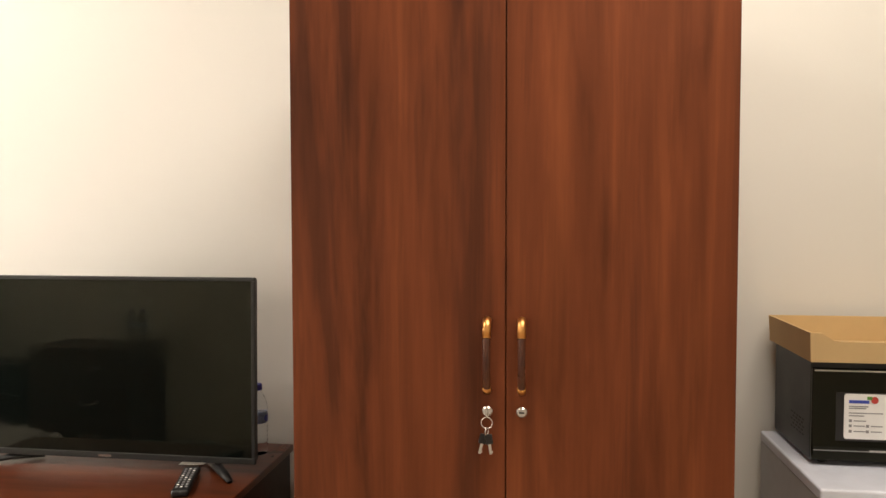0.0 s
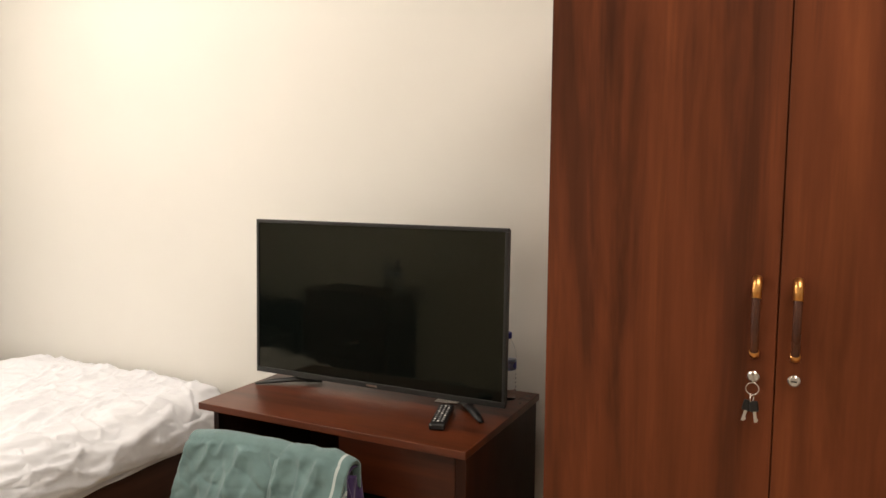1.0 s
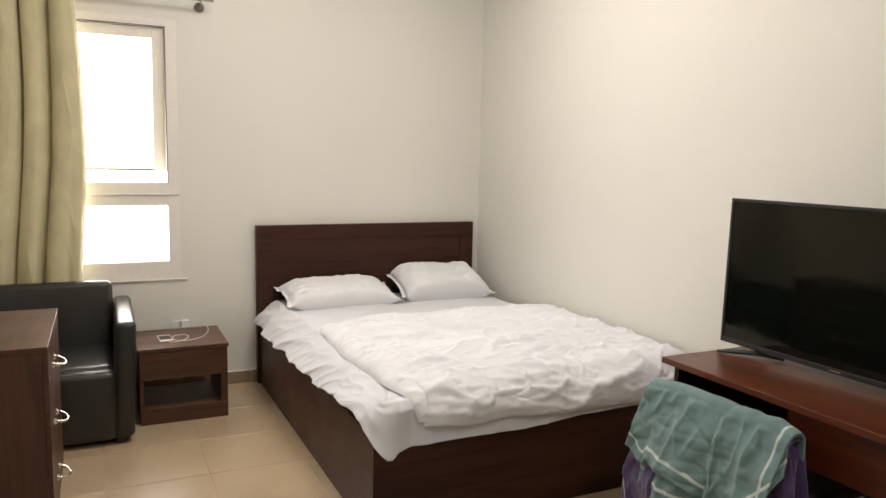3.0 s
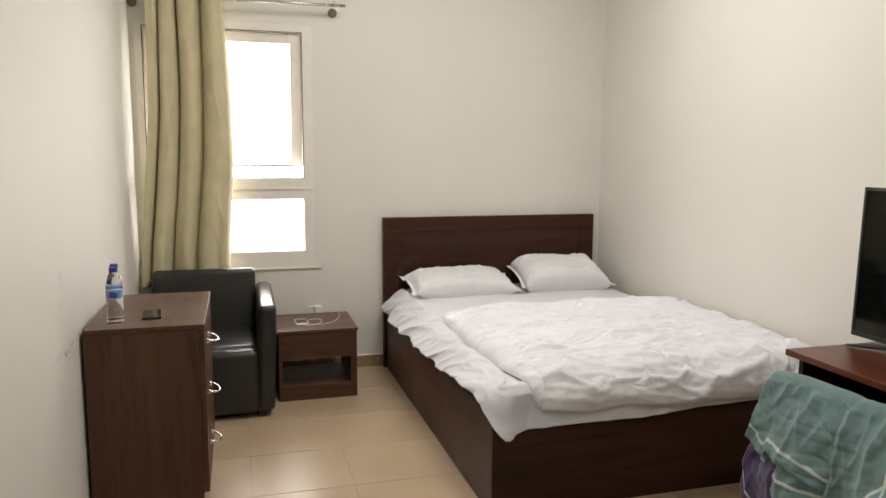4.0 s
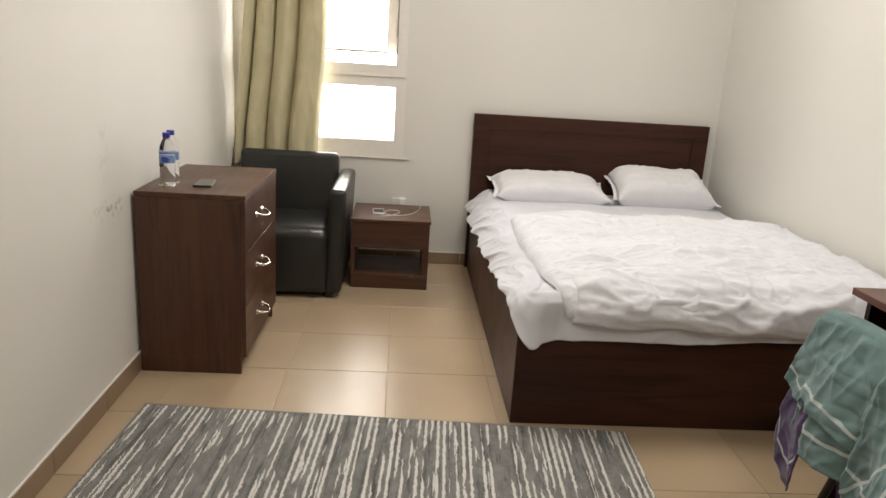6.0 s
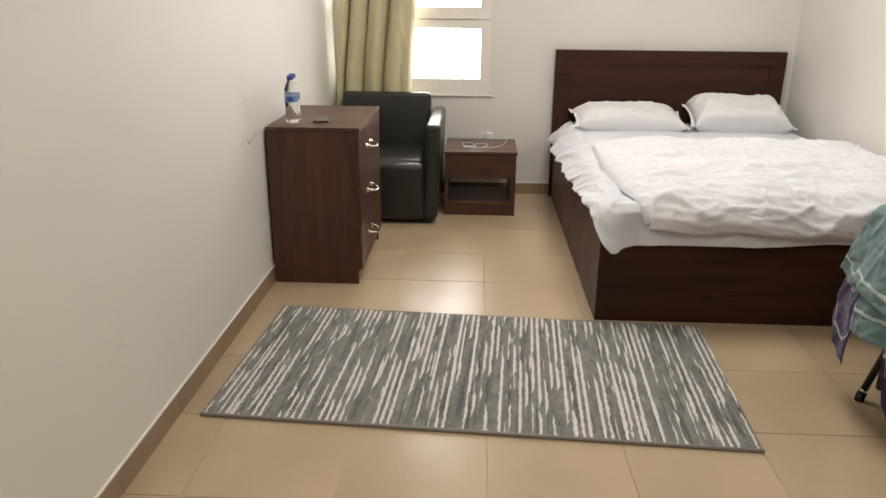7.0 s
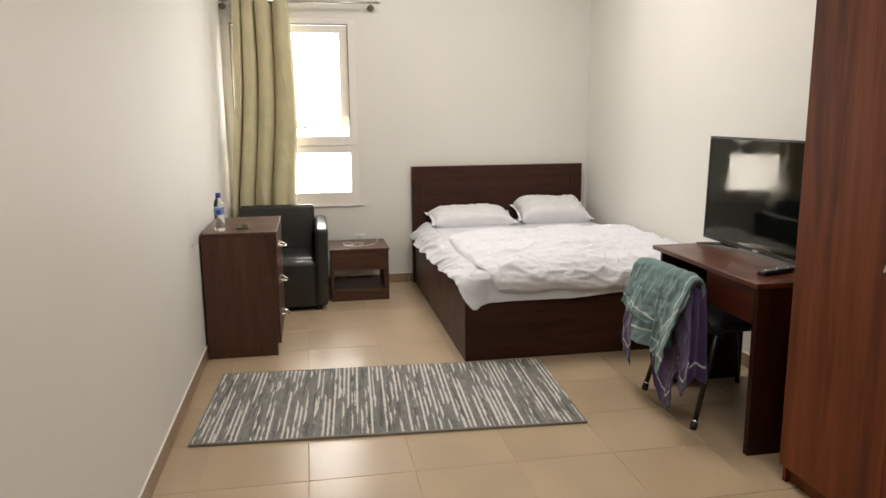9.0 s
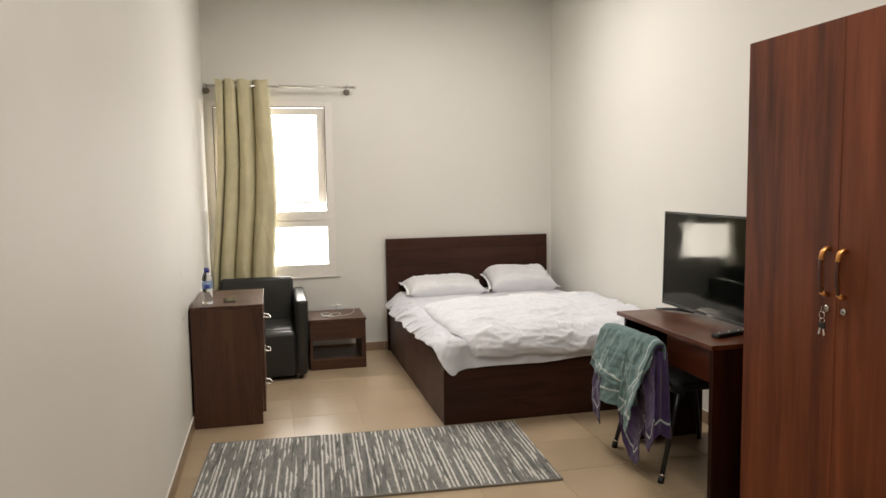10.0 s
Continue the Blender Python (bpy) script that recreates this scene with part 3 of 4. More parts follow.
def build_chair():
    c = thing("chair", (3.02, 2.6, 0), "black tubular metal chair with padded seat, pushed under desk", "chair")
    xl, xr = 2.79, 3.25
    for x, tip in ((xl, 2.77), (xr, 3.27)):
        leg = part("rear_leg", tube(bmesh.new(), [(tip, 2.372, 0.03), (x, 2.44, 0.30), (x, 2.47, 0.45)], 0.0125, 12), M_BLACKMETAL, c, smooth=True)
        part("foot_cap", tube(bmesh.new(), [(tip, 2.366, 0.0), (tip, 2.372, 0.032)], 0.016, 12), M_BLACK, leg, smooth=True)
        part("foot_band", tube(bmesh.new(), [(tip, 2.3735, 0.034), (tip, 2.3765, 0.046)], 0.0138, 12), M_CHROME, leg, smooth=True)
    for x in (xl, xr):
        s = 1 if x > 3 else -1
        part("front_leg", tube(bmesh.new(), [(x + 0.02 * s, 2.90, 0.0), (x, 2.86, 0.25), (x, 2.83, 0.40), (x, 2.79, 0.435), (x, 2.72, 0.44)], 0.0125, 12), M_BLACKMETAL, c, smooth=True)
        part("back_post", tube(bmesh.new(), [(x, 2.50, 0.43), (x, 2.44, 0.46), (x, 2.38, 0.55), (x, 2.335, 0.68)], 0.0125, 12), M_BLACKMETAL, c, smooth=True)
    part("crossbar", tube(bmesh.new(), [(xl, 2.84, 0.39), (xr, 2.84, 0.39)], 0.009, 10), M_BLACKMETAL, c, smooth=True)
    part("seat", block(xl - 0.01, xr + 0.01, 2.43, 2.85, 0.445, 0.49, 0.018, 4), M_SEAT, c, "black padded seat", smooth=True)
    bk = block(xl - 0.01, xr + 0.02, -0.018, 0.018, 0.0, 0.24, 0.016, 4)
    part("backrest", moved(bk, pose(0, 2.392, 0.445, 9)), M_LEATHER, c, "black padded backrest", smooth=True)


def hung_cloth(bm, x0, x1, hem, back, lift, bulge, seed, slope=0.0, nu=90, nv=100, flare=0.05, lean=0.0):
    """Cloth over the chair back: behind it by `back` metres, over the top and down to hem(u). Its map is in metres from the side and hem."""
    uvs = []

    def at(u, v):
        x = x0 + (x1 - x0) * u
        top = 0.698 + lift - slope * u - 0.018 * (2 * u - 1) ** 4 + 0.008 * wave(u * 5, seed)
        drop = top - hem(u)
        total = back + 0.05 + drop
        s = v * total
        uvs.append((u * (x1 - x0), total - s))
        if s < back:
            y, z = 2.375 - 0.05 * 0, top - back + s
        elif s < back + 0.05:
            a = (s - back) / 0.05 * math.pi
            y, z = 2.345 + 0.03 * math.cos(a), top + 0.022 * math.sin(a)
        else:
            f = s - back - 0.05
            y, z = 2.315 - bulge * (1 - math.exp(-f * 6)), top - f
            k = min(1.0, f / 0.3)
            y += k * (0.026 * math.sin((x - 2.7) * 17 + 1.5 * f) + 0.03 * wave((x - 2.7) * 7, f * 2, 6)) - 0.012 * crease((x - 2.7) * 8 + f, f * 2, 6) + 0.006 * wave((x - 2.7) * 26, f * 14, 3) - 0.006 * crease((x - 2.7) * 18, f * 9, 2) + min(1.0, f / 0.1) * 0.0025 * crease((x - 2.7) * 6, f * 30 + 2 * x, seed) + min(1.0, f / 0.05) * (0.006 * crease((x - 2.7) * 5 + 3 * f, f * 11 - 5 * x, 4) + 0.0022 * wave((x - 2.7) * 30 + 12 * f, f * 30, 8))
            x += lean * u * f + k * (flare * (u - 0.5) + 0.012 * wave(u * 3, f * 5, seed + 3) + 0.007 * wave(u * 4, f * 16, seed + 5))
        return (x, y - lift * 0.6, z)

    rows = sheet_grid(bm, nu, nv, at)
    layer = bm.loops.layers.uv.verify()
    flat = {}
    for i, row in enumerate(rows):
        for j, vert in enumerate(row):
            flat[vert] = uvs[i * (nv + 1) + j]
    for f in bm.faces:
        for lp in f.loops:
            if lp.vert in flat:
                lp[layer].uv = flat[lp.vert]


def build_towels():
    p = thing("towel", (3.05, 2.3, 0.7), "purple towel with pale bands hanging from chair back", "towel", "towels on the chair")
    bm = bmesh.new()
    hem = lambda u: between(u, [(0, 0.25), (0.04, 0.185), (0.11, 0.155), (0.20, 0.155), (0.26, 0.21), (0.29, 0.36), (0.40, 0.40), (0.46, 0.32), (0.51, 0.13), (0.57, 0.065), (0.64, 0.045), (0.70, 0.085), (0.75, 0.26), (0.80, 0.28), (0.86, 0.22), (0.93, 0.20), (1, 0.30)])  # noqa: E731
    hung_cloth(bm, 2.765, 3.28, hem, 0.12, -0.014, 0.050, 2.0, nu=130, flare=0.25)
    thicken(part("fabric", bm, M_PURPLE, p, smooth=True), 0.004)
    bm = bmesh.new()

    def side_fold(u, v):
        """The towel's end, gathered round the side of the chair back."""
        a = u * 2.1
        top, low = 0.675 - 0.02 * u, between(u, [(0, 0.25), (0.3, 0.21), (0.5, 0.26), (0.8, 0.24), (1, 0.32)])
        f = (top - low) * v
        r = 0.040 + 0.06 * f + 0.013 * math.sin(u * 17 + 2 * f) * min(1.0, f / 0.1) + 0.006 * wave(u * 6, f * 9, 3)
        return (3.238 + r * math.sin(a) + 0.02 * f, 2.372 - r * math.cos(a) * (1.0 + 0.5 * f), top - f)

    rows = sheet_grid(bm, 60, 60, side_fold)
    layer = bm.loops.layers.uv.verify()
    place = {vert: (0.2 * i / 60, 0.40 * (1 - j / 60)) for i, row in enumerate(rows) for j, vert in enumerate(row)}
    for f in bm.faces:
        for lp in f.loops:
            lp[layer].uv = place[lp.vert]
    thicken(part("side_fold", bm, M_PURPLE, p, smooth=True), 0.004)
    t = thing("towel", (3.02, 2.28, 0.72), "teal towel with white bands draped over chair back", "towel", "towels on the chair")
    bm = bmesh.new()
    hem = lambda u: between(u, [(0, 0.47), (0.10, 0.435), (0.15, 0.43), (0.17, 0.455), (0.4, 0.445), (0.62, 0.41), (0.76, 0.40), (0.88, 0.50), (1, 0.60)])  # noqa: E731
    hung_cloth(bm, 2.725, 3.285, hem, 0.10, 0.0, 0.078, 6.0, nu=140, flare=0.11)
    thicken(part("fabric", bm, M_TEAL, t, smooth=True), 0.005)
    bm = bmesh.new()
    hem = lambda u: between(u, [(0, 0.335), (0.3, 0.32), (0.7, 0.325), (1, 0.36)])  # noqa: E731
    hung_cloth(bm, 2.765, 3.13, hem, 0.08, -0.006, 0.064, 6.0, nu=80)
    thicken(part("under_layer", bm, M_TEALUNDER, t, smooth=True), 0.004)
    bm = bmesh.new()
    hem = lambda u: between(u, [(0, 0.31), (0.08, 0.295), (1, 0.262)])  # noqa: E731
    hung_cloth(bm, 3.055, 3.288, hem, 0.06, 0.006, 0.094, 11.0, 0.0, 70, 100, 0.03, -0.12)
    thicken(part("folded_flap", bm, M_TEALFLAP, t, smooth=True), 0.005)


def build_tv():
    def lean(bm):
        for v in bm.verts:
            v.co.y += (v.co.z - 0.78) * 0.021
        return bm

    tv = thing("television", (3.1, 2.74, 0.75), "flat black television on two splayed feet, switched off", "television")
    x0, x1, z0, z1, yf = 2.623, 3.558, 0.780, 1.314, 2.735
    part("housing", lean(block(x0 + 0.004, x1 - 0.004, yf + 0.008, yf + 0.035, z0 + 0.004, z1 - 0.003, 0.006)), M_BLACK, tv)
    part("rear_bulge", lean(block(x0 + 0.12, x1 - 0.12, yf + 0.034, yf + 0.07, z0 + 0.03, z1 - 0.16, 0.012)), M_BLACK, tv)
    bz = bmesh.new()
    w = 0.011
    box(bz, x0, x1, yf, yf + 0.012, z1 - w, z1, 0.002)
    box(bz, x0, x1, yf, yf + 0.012, z0, z0 + 0.018, 0.002)
    box(bz, x0, x0 + w, yf, yf + 0.012, z0 + 0.018, z1 - w, 0.002)
    box(bz, x1 - w, x1, yf, yf + 0.012, z0 + 0.018, z1 - w, 0.002)
    part("bezel", lean(bz), M_BEZEL, tv)
    part("screen", lean(block(x0 + w, x1 - w, yf + 0.003, yf + 0.009, z0 + 0.018, z1 - w)), M_SCREEN, tv, "glossy dark screen")
    part("badge", block(3.078, 3.118, yf - 0.0015, yf + 0.001, z0 + 0.006, z0 + 0.012), M_STEEL, tv)
    for pts in (((2.668, 2.676), (2.72, 2.712), (2.785, 2.748), (2.857, 2.800)), ((3.513, 2.664), (3.475, 2.708), (3.44, 2.745), (3.392, 2.800))):
        f = tube(bmesh.new(), [(x, y, z) for (x, y), z in zip(pts, (0.7565, 0.762, 0.768, 0.757))], [0.009, 0.015, 0.017, 0.008], 8, 0.5)
        (ax, ay) = pts[2]
        tube(f, [(ax, ay, 0.765), (ax, yf + 0.022, z0 + 0.012)], 0.010, 8)
        part("foot", f, M_BLACK, tv, smooth=True)
    r = thing("remote_control", (3.395, 2.635, 0.751), "black remote control with grey buttons on the desk", "remote control")
    m = pose(3.398, 2.640, 0.751, 0, 0, 17)
    part("case", moved(block(-0.023, 0.023, -0.095, 0.095, 0, 0.019, 0.006, 3), m), M_BLACK, r, smooth=False)
    for i in range(9):
        for j in range(3):
            part("button", moved(block(-0.0155 + j * 0.012, -0.0085 + j * 0.012, -0.07 + i * 0.0175, -0.064 + i * 0.0175, 0.018, 0.0205, 0.001, 1), m), M_WHITEPL if (i + j) % 4 == 1 else M_INK, r)
    pp = bmesh.new()
    sheet_grid(pp, 8, 4, lambda u, v: (3.30 + 0.075 * u, 2.785 + 0.03 * v + 0.01 * u, 0.7525 + 0.006 * (u - 0.4) ** 2 + 0.004 * v * v))
    note = thing("paper_slip", (3.335, 2.8, 0.7515), "small slip of white paper on the desk", "paper")
    thicken(part("sheet", pp, M_PAPER, note, smooth=True), 0.0008)


def build_bottle(x, y, z, label, group):
    b = thing("water_bottle", (x, y, z), label, "bottle", group)
    prof = [(0.024, 0.0), (0.029, 0.003), (0.031, 0.012)]
    for i in range(5):
        prof += [(0.0285, 0.022 + i * 0.014), (0.031, 0.029 + i * 0.014)]
    prof += [(0.0305, 0.095), (0.0305, 0.135), (0.031, 0.142), (0.029, 0.158), (0.022, 0.178), (0.0145, 0.193), (0.0125, 0.200), (0.0125, 0.205)]
    part("body", lathe(bmesh.new(), prof, (x, y, z)), M_BOTTLE, b, smooth=True)
    part("cap", lathe(bmesh.new(), [(0.0148, 0.200), (0.0152, 0.204), (0.0152, 0.216), (0.0138, 0.219)], (x, y, z)), M_CAP, b, "blue screw cap")
    w = part("wrapper", lathe(bmesh.new(), [(0.0309, 0.100), (0.0312, 0.102), (0.0312, 0.128), (0.0309, 0.130)], (x, y, z)), M_WRAP, b, "blue printed wrapper", smooth=True)
    oval = bmesh.new()
    for a0 in np.linspace(-0.5, 0.4, 10):
        pts = []
        for a in (a0, a0 + 0.1):
            hh = 0.011 * math.sqrt(max(0.0, 1 - (a / 0.52) ** 2)) + 0.0006
            pts.append((x + 0.0317 * math.cos(a), y + 0.0317 * math.sin(a), hh))
        (ax, ay, ah), (bx, by, bh) = pts
        oval.faces.new([oval.verts.new(p) for p in ((ax, ay, z + 0.115 - ah), (bx, by, z + 0.115 - bh), (bx, by, z + 0.115 + bh), (ax, ay, z + 0.115 + ah))])
    part("emblem", oval, M_BLUEINK, w)


def build_bed():
    b = thing("bed", (1.1, 2.27, 0), "dark walnut laminate double bed with panelled headboard", "bed")
    y0, y1 = 1.552, 3.02
    part("side_board", block(0.06, 2.13, y0 - 0.022, y0, 0, 0.40, 0.0015), M_WOODX, b)
    part("side_board", block(0.06, 2.13, y1 - 0.02, y1, 0, 0.40, 0.0015), M_WOODX, b)
    part("foot_board", block(2.13, 2.15, y0 - 0.022, y1, 0, 0.40, 0.0015), M_WOODY, b)
    part("slat_base", block(0.06, 2.13, y0, y1 - 0.02, 0.26, 0.29), M_WOODY, b)
    hy0, hy1, top = 1.513, 3.022, 1.002
    hb = part("headboard", block(0.012, 0.040, hy0, hy1, 0, top, 0.001), M_WOODY, b)
    part("top_rail", block(0.0402, 0.056, hy0, hy1, top - 0.09, top, 0.0015), M_WOODY, hb)
    part("stile", block(0.0402, 0.056, hy0, hy0 + 0.10, 0, top - 0.09, 0.0015), M_WOODY, hb)
    part("stile", block(0.0402, 0.056, hy1 - 0.10, hy1, 0, top - 0.09, 0.0015), M_WOODY, hb)
    part("panel", block(0.0402, 0.0535, hy0 + 0.1006, hy1 - 0.1030, 0.3, top - 0.0906, 0.0008), M_WOODY, hb)
    m = thing("mattress", (1.1, 2.28, 0.29), "thick mattress under the white sheet on the bed", "mattress")
    part("core", block(0.07, 2.115, y0 + 0.012, y1 - 0.03, 0.2905, 0.515, 0.05, 5), M_SHEET, m, smooth=True)


def build_sheet():
    s = thing("bed_sheet", (1.1, 2.28, 0.5), "wrinkled white cotton sheet hanging over bed side and foot", "sheet")
    top = 0.527

    def lumps(x, y):
        return 0.006 * wave(x * 3, y * 3, 3) + 0.003 * wave(x * 11, y * 11, 5)

    x_edge, y_edge, r0 = 2.135, 1.560, 0.04
    side_len = x_edge - r0 - 0.065
    arc = r0 * math.pi / 2
    foot_len = 3.0 - (y_edge + r0)
    total = side_len + arc + foot_len
    corner = side_len + arc / 2

    def rim(p):
        """A place on the mattress rim and its outward way: along the side, round the corner, along the foot."""
        if p < side_len:
            return 0.065 + p, y_edge, 0.0, -1.0
        p -= side_len
        if p < arc:
            a = p / r0
            return x_edge - r0 + r0 * math.sin(a), y_edge + r0 - r0 * math.cos(a), math.sin(a), -math.cos(a)
        return x_edge, y_edge + r0 + p - arc, 1.0, 0.0

    def hem(p):
        return between(p, [(0, 0.405), (0.3, 0.385), (0.6, 0.39), (1.0, 0.405), (1.4, 0.41), (1.7, 0.445), (1.88, 0.45), (corner - 0.10, 0.457), (corner - 0.05, 0.438), (corner - 0.015, 0.402), (corner + 0.022, 0.314), (corner + 0.045, 0.340), (corner + 0.10, 0.352), (corner + 0.2, 0.364), (corner + 0.6, 0.36), (corner + 0.95, 0.385), (total, 0.385)])

    bm = bmesh.new()

    def skirt(u, v):
        p = u * total
        x, y, ox, oy = rim(p)
        side = max(0.0, min(1.0, (corner + 0.06 - p) / 0.12))
        end = hem(p) + 0.012 * side * wave(p * 6, 2.2)
        # the side hangs as a loose slope, the foot falls steeply
        out_side = -0.10 + 0.145 * v ** 0.85
        out_foot = -0.07 + 0.105 * min(1.0, v * 2.2) ** 0.8 + 0.01 * v
        fall_side = max(0.0, (v - 0.12) / 0.88) ** 1.45
        fall_foot = max(0.0, (v - 0.30) / 0.70) ** 1.15
        out = side * out_side + (1 - side) * out_foot
        if out < 0:
            out *= 1 - 0.68 * math.exp(-(((p - corner) / 0.1) ** 2))
        fall = side * fall_side + (1 - side) * fall_foot
        k = min(1.0, v * 1.6) * v
        folds = 0.026 * crease(p * 2.6 + v * 1.2, v * 0.6, 7) + 0.020 * wave(p * 5.5 + v, v * 1.5, 8) + 0.012 * crease(p * 8 + v * 2, v * 1.5, 3)
        push = k * side * folds + k * (1 - side) * (0.012 * wave(p * 7, v * 2, 3) + 0.010 * crease(p * 4 + v, v, 5))
        push += 0.014 * math.exp(-(((p - corner - 0.015) / 0.025) ** 2)) * v - 0.002 * math.exp(-(((p - corner + 0.04) / 0.05) ** 2)) * v - 0.022 * math.exp(-(((p - corner - 0.11) / 0.045) ** 2)) * v
        x, y = x + ox * (out + push), y + oy * (out + push)
        lift = -0.004 + 0.008 * min(1.0, v / 0.15)
        rise = side * (1 - fall) * (0.012 * crease(p * 5 + v * 1.5, v * 2, 4) + 0.008 * wave(p * 9, v * 3, 2)) * min(1.0, v * 5)
        if v < 0.4:
            rise = max(rise, -0.002)
        return (x, y, top + lift * (1 - fall) + lumps(x, y) * (1 - fall) + rise - (top - end) * fall)

    sheet_grid(bm, 460, 46, skirt)

    def flat(u, v):
        x = 0.065 + (x_edge - 0.024 - 0.065) * u
        near = y_edge + 0.06 - 0.028 * math.exp(-(((x - 2.1) / 0.07) ** 2))
        y = 3.0 + (near - 3.0) * v
        tuck = 0.008 * max(0.0, 1 - (y - near) / 0.035) + 0.008 * max(0.0, 1 - (x_edge - 0.024 - x) / 0.03)
        return (x, y, top + lumps(x, y) - tuck)

    sheet_grid(bm, 100, 80, flat)
    thicken(part("fabric", bm, M_SHEET, s, smooth=True), 0.003)


def build_duvet():
    d = thing("duvet", (1.6, 2.3, 0.53), "crumpled white duvet folded over foot end of bed", "duvet")
    base = 0.536

    def layer(bm, xa, hem_z, thick, y_left, seed, reach, fine):
        def path(s, y):
            """Along the bed, then down over its foot: place and outward direction."""
            edge = 2.135 + reach
            r = 0.09
            fall = base - hem_z(y)
            length = (edge - r - xa(y)) + r * math.pi / 2 + max(0.0, fall - r)
            dd = s * length
            flat = edge - r - xa(y)
            if dd < flat:
                return xa(y) + dd, base, 0.0, 1.0
            dd -= flat
            if dd < r * math.pi / 2:
                a = dd / r
                return edge - r + r * math.sin(a), base - r + r * math.cos(a), math.sin(a), math.cos(a)
            return edge, base - r - (dd - r * math.pi / 2), 1.0, 0.0

        def height(s, t, y):
            rim = (1 - abs(2 * s - 1) ** 9) ** 0.5 * (1 - abs(2 * t - 1) ** 12) ** 0.5
            x = s * 1.5
            wx, wy = x + 0.10 * wave(x * 3, y * 3, seed + 8), y + 0.10 * wave(x * 3, y * 3, seed + 9)
            fold = 0.026 * wave(x * 2.6, y * 2.6, seed)
            for size, amount, grow in ((2.6, 0.024, 4), (5.5, 0.016, 5), (11.0, 0.013, 5), (22.0, 0.0075, 4), (41.0, 0.003, 3)):
                fold += amount * (1 - abs(wave(wx * size, wy * size * 0.55, seed + size))) ** grow
            return rim * (thick + fold - 0.03)

        def outer(s, t):
            yl = y_left(s)
            y = yl + (3.055 - yl) * t
            x, z, nx, nz = path(s, y)
            h = height(s, t, y)
            y += 0.012 * wave(x * 7, z * 7, seed + 5) * (1 - t)
            return (x + nx * h, y, z + nz * h)

        def under(s, t):
            yl = y_left(s)
            y = yl + (3.055 - yl) * t
            x, z, nx, nz = path(s, y)
            y += 0.012 * wave(x * 7, z * 7, seed + 5) * (1 - t)
            return (x + nx * 0.001, y, z + nz * 0.001)

        sheet_grid(bm, *fine, outer)
        sheet_grid(bm, 60, 60, under)

    bm = bmesh.new()
    left = lambda s: between(s, [(0, 1.68), (0.06, 1.645), (0.5, 1.615), (0.8, 1.63), (1, 1.70)]) + 0.014 * wave(s * 6, 3.3)  # noqa: E731
    layer(bm, lambda y: 0.93 + 0.05 * wave(y * 2.2, 1.1) + 0.06 * max(0, y - 2.6), lambda y: 0.495 - 0.05 * (y - 1.6) + 0.012 * wave(y * 7, 4), 0.078, left, 2.0, 0.045, (300, 290))
    part("upper_layer", bm, M_DUVET, d, smooth=True)
    bm = bmesh.new()
    left2 = lambda s: 1.69 + 0.03 * s + 0.012 * wave(s * 5, 8.3)  # noqa: E731
    layer(bm, lambda y: 1.55, lambda y: 0.432 - 0.03 * (y - 1.6) + 0.010 * wave(y * 5, 9), 0.066, left2, 7.0, 0.050, (110, 170))
    part("folded_layer", bm, M_DUVET, d, smooth=True)


def build_pillow(m, w, dep, thick, seed, label):
    p = thing("pillow", tuple(m.translation), label, "pillow", "pillows on the bed")

    def shape(side):
        def at(u, v):
            a, b = 2 * u - 1, 2 * v - 1
            fill = min(1.0, abs(a) / (0.90 + 0.03 * wave(b * 2, seed)))
            rim = max(0.0, (1 - fill ** 5)) ** 0.55 * max(0.0, (1 - abs(b) ** 6)) ** 0.5
            flange = max(0.0, abs(a) - 0.82) / 0.18
            pinch = 1 - 0.15 * (1 - abs(a) ** 2) * abs(b) ** 3
            pinch_x = 1 - 0.09 * (1 - abs(b) ** 2) * abs(a) ** 3
            z = side * rim * thick / 2
            z += rim * (0.012 * wave(a * 2.2, b * 2.2, seed) + 0.012 * crease(a * 3.2, b * 3.2, seed + 1) + 0.006 * crease(a * 7, b * 7, seed)) * (1 if side > 0 else 0.3)
            z += 0.010 * wave(a * 2, b * 2, seed + 4) * abs(a * b) + 0.012 * flange * wave(b * 3.5, a * 2, seed + 6)
            z += side * rim * 0.008 * math.sin(b * 13 + seed + 2 * wave(a * 2, b * 2, seed)) * max(0.0, abs(a) - 0.35) * (1 if side > 0 else 0.3)
            return m @ Vector((b * dep / 2 * pinch, a * w / 2 * pinch_x, z))
        return at

    bm = bmesh.new()
    sheet_grid(bm, 64, 48, shape(1))
    sheet_grid(bm, 64, 48, shape(-1))
    bmesh.ops.remove_doubles(bm, verts=bm.verts, dist=0.0008)
    part("case", bm, M_PILLOW, p, smooth=True)


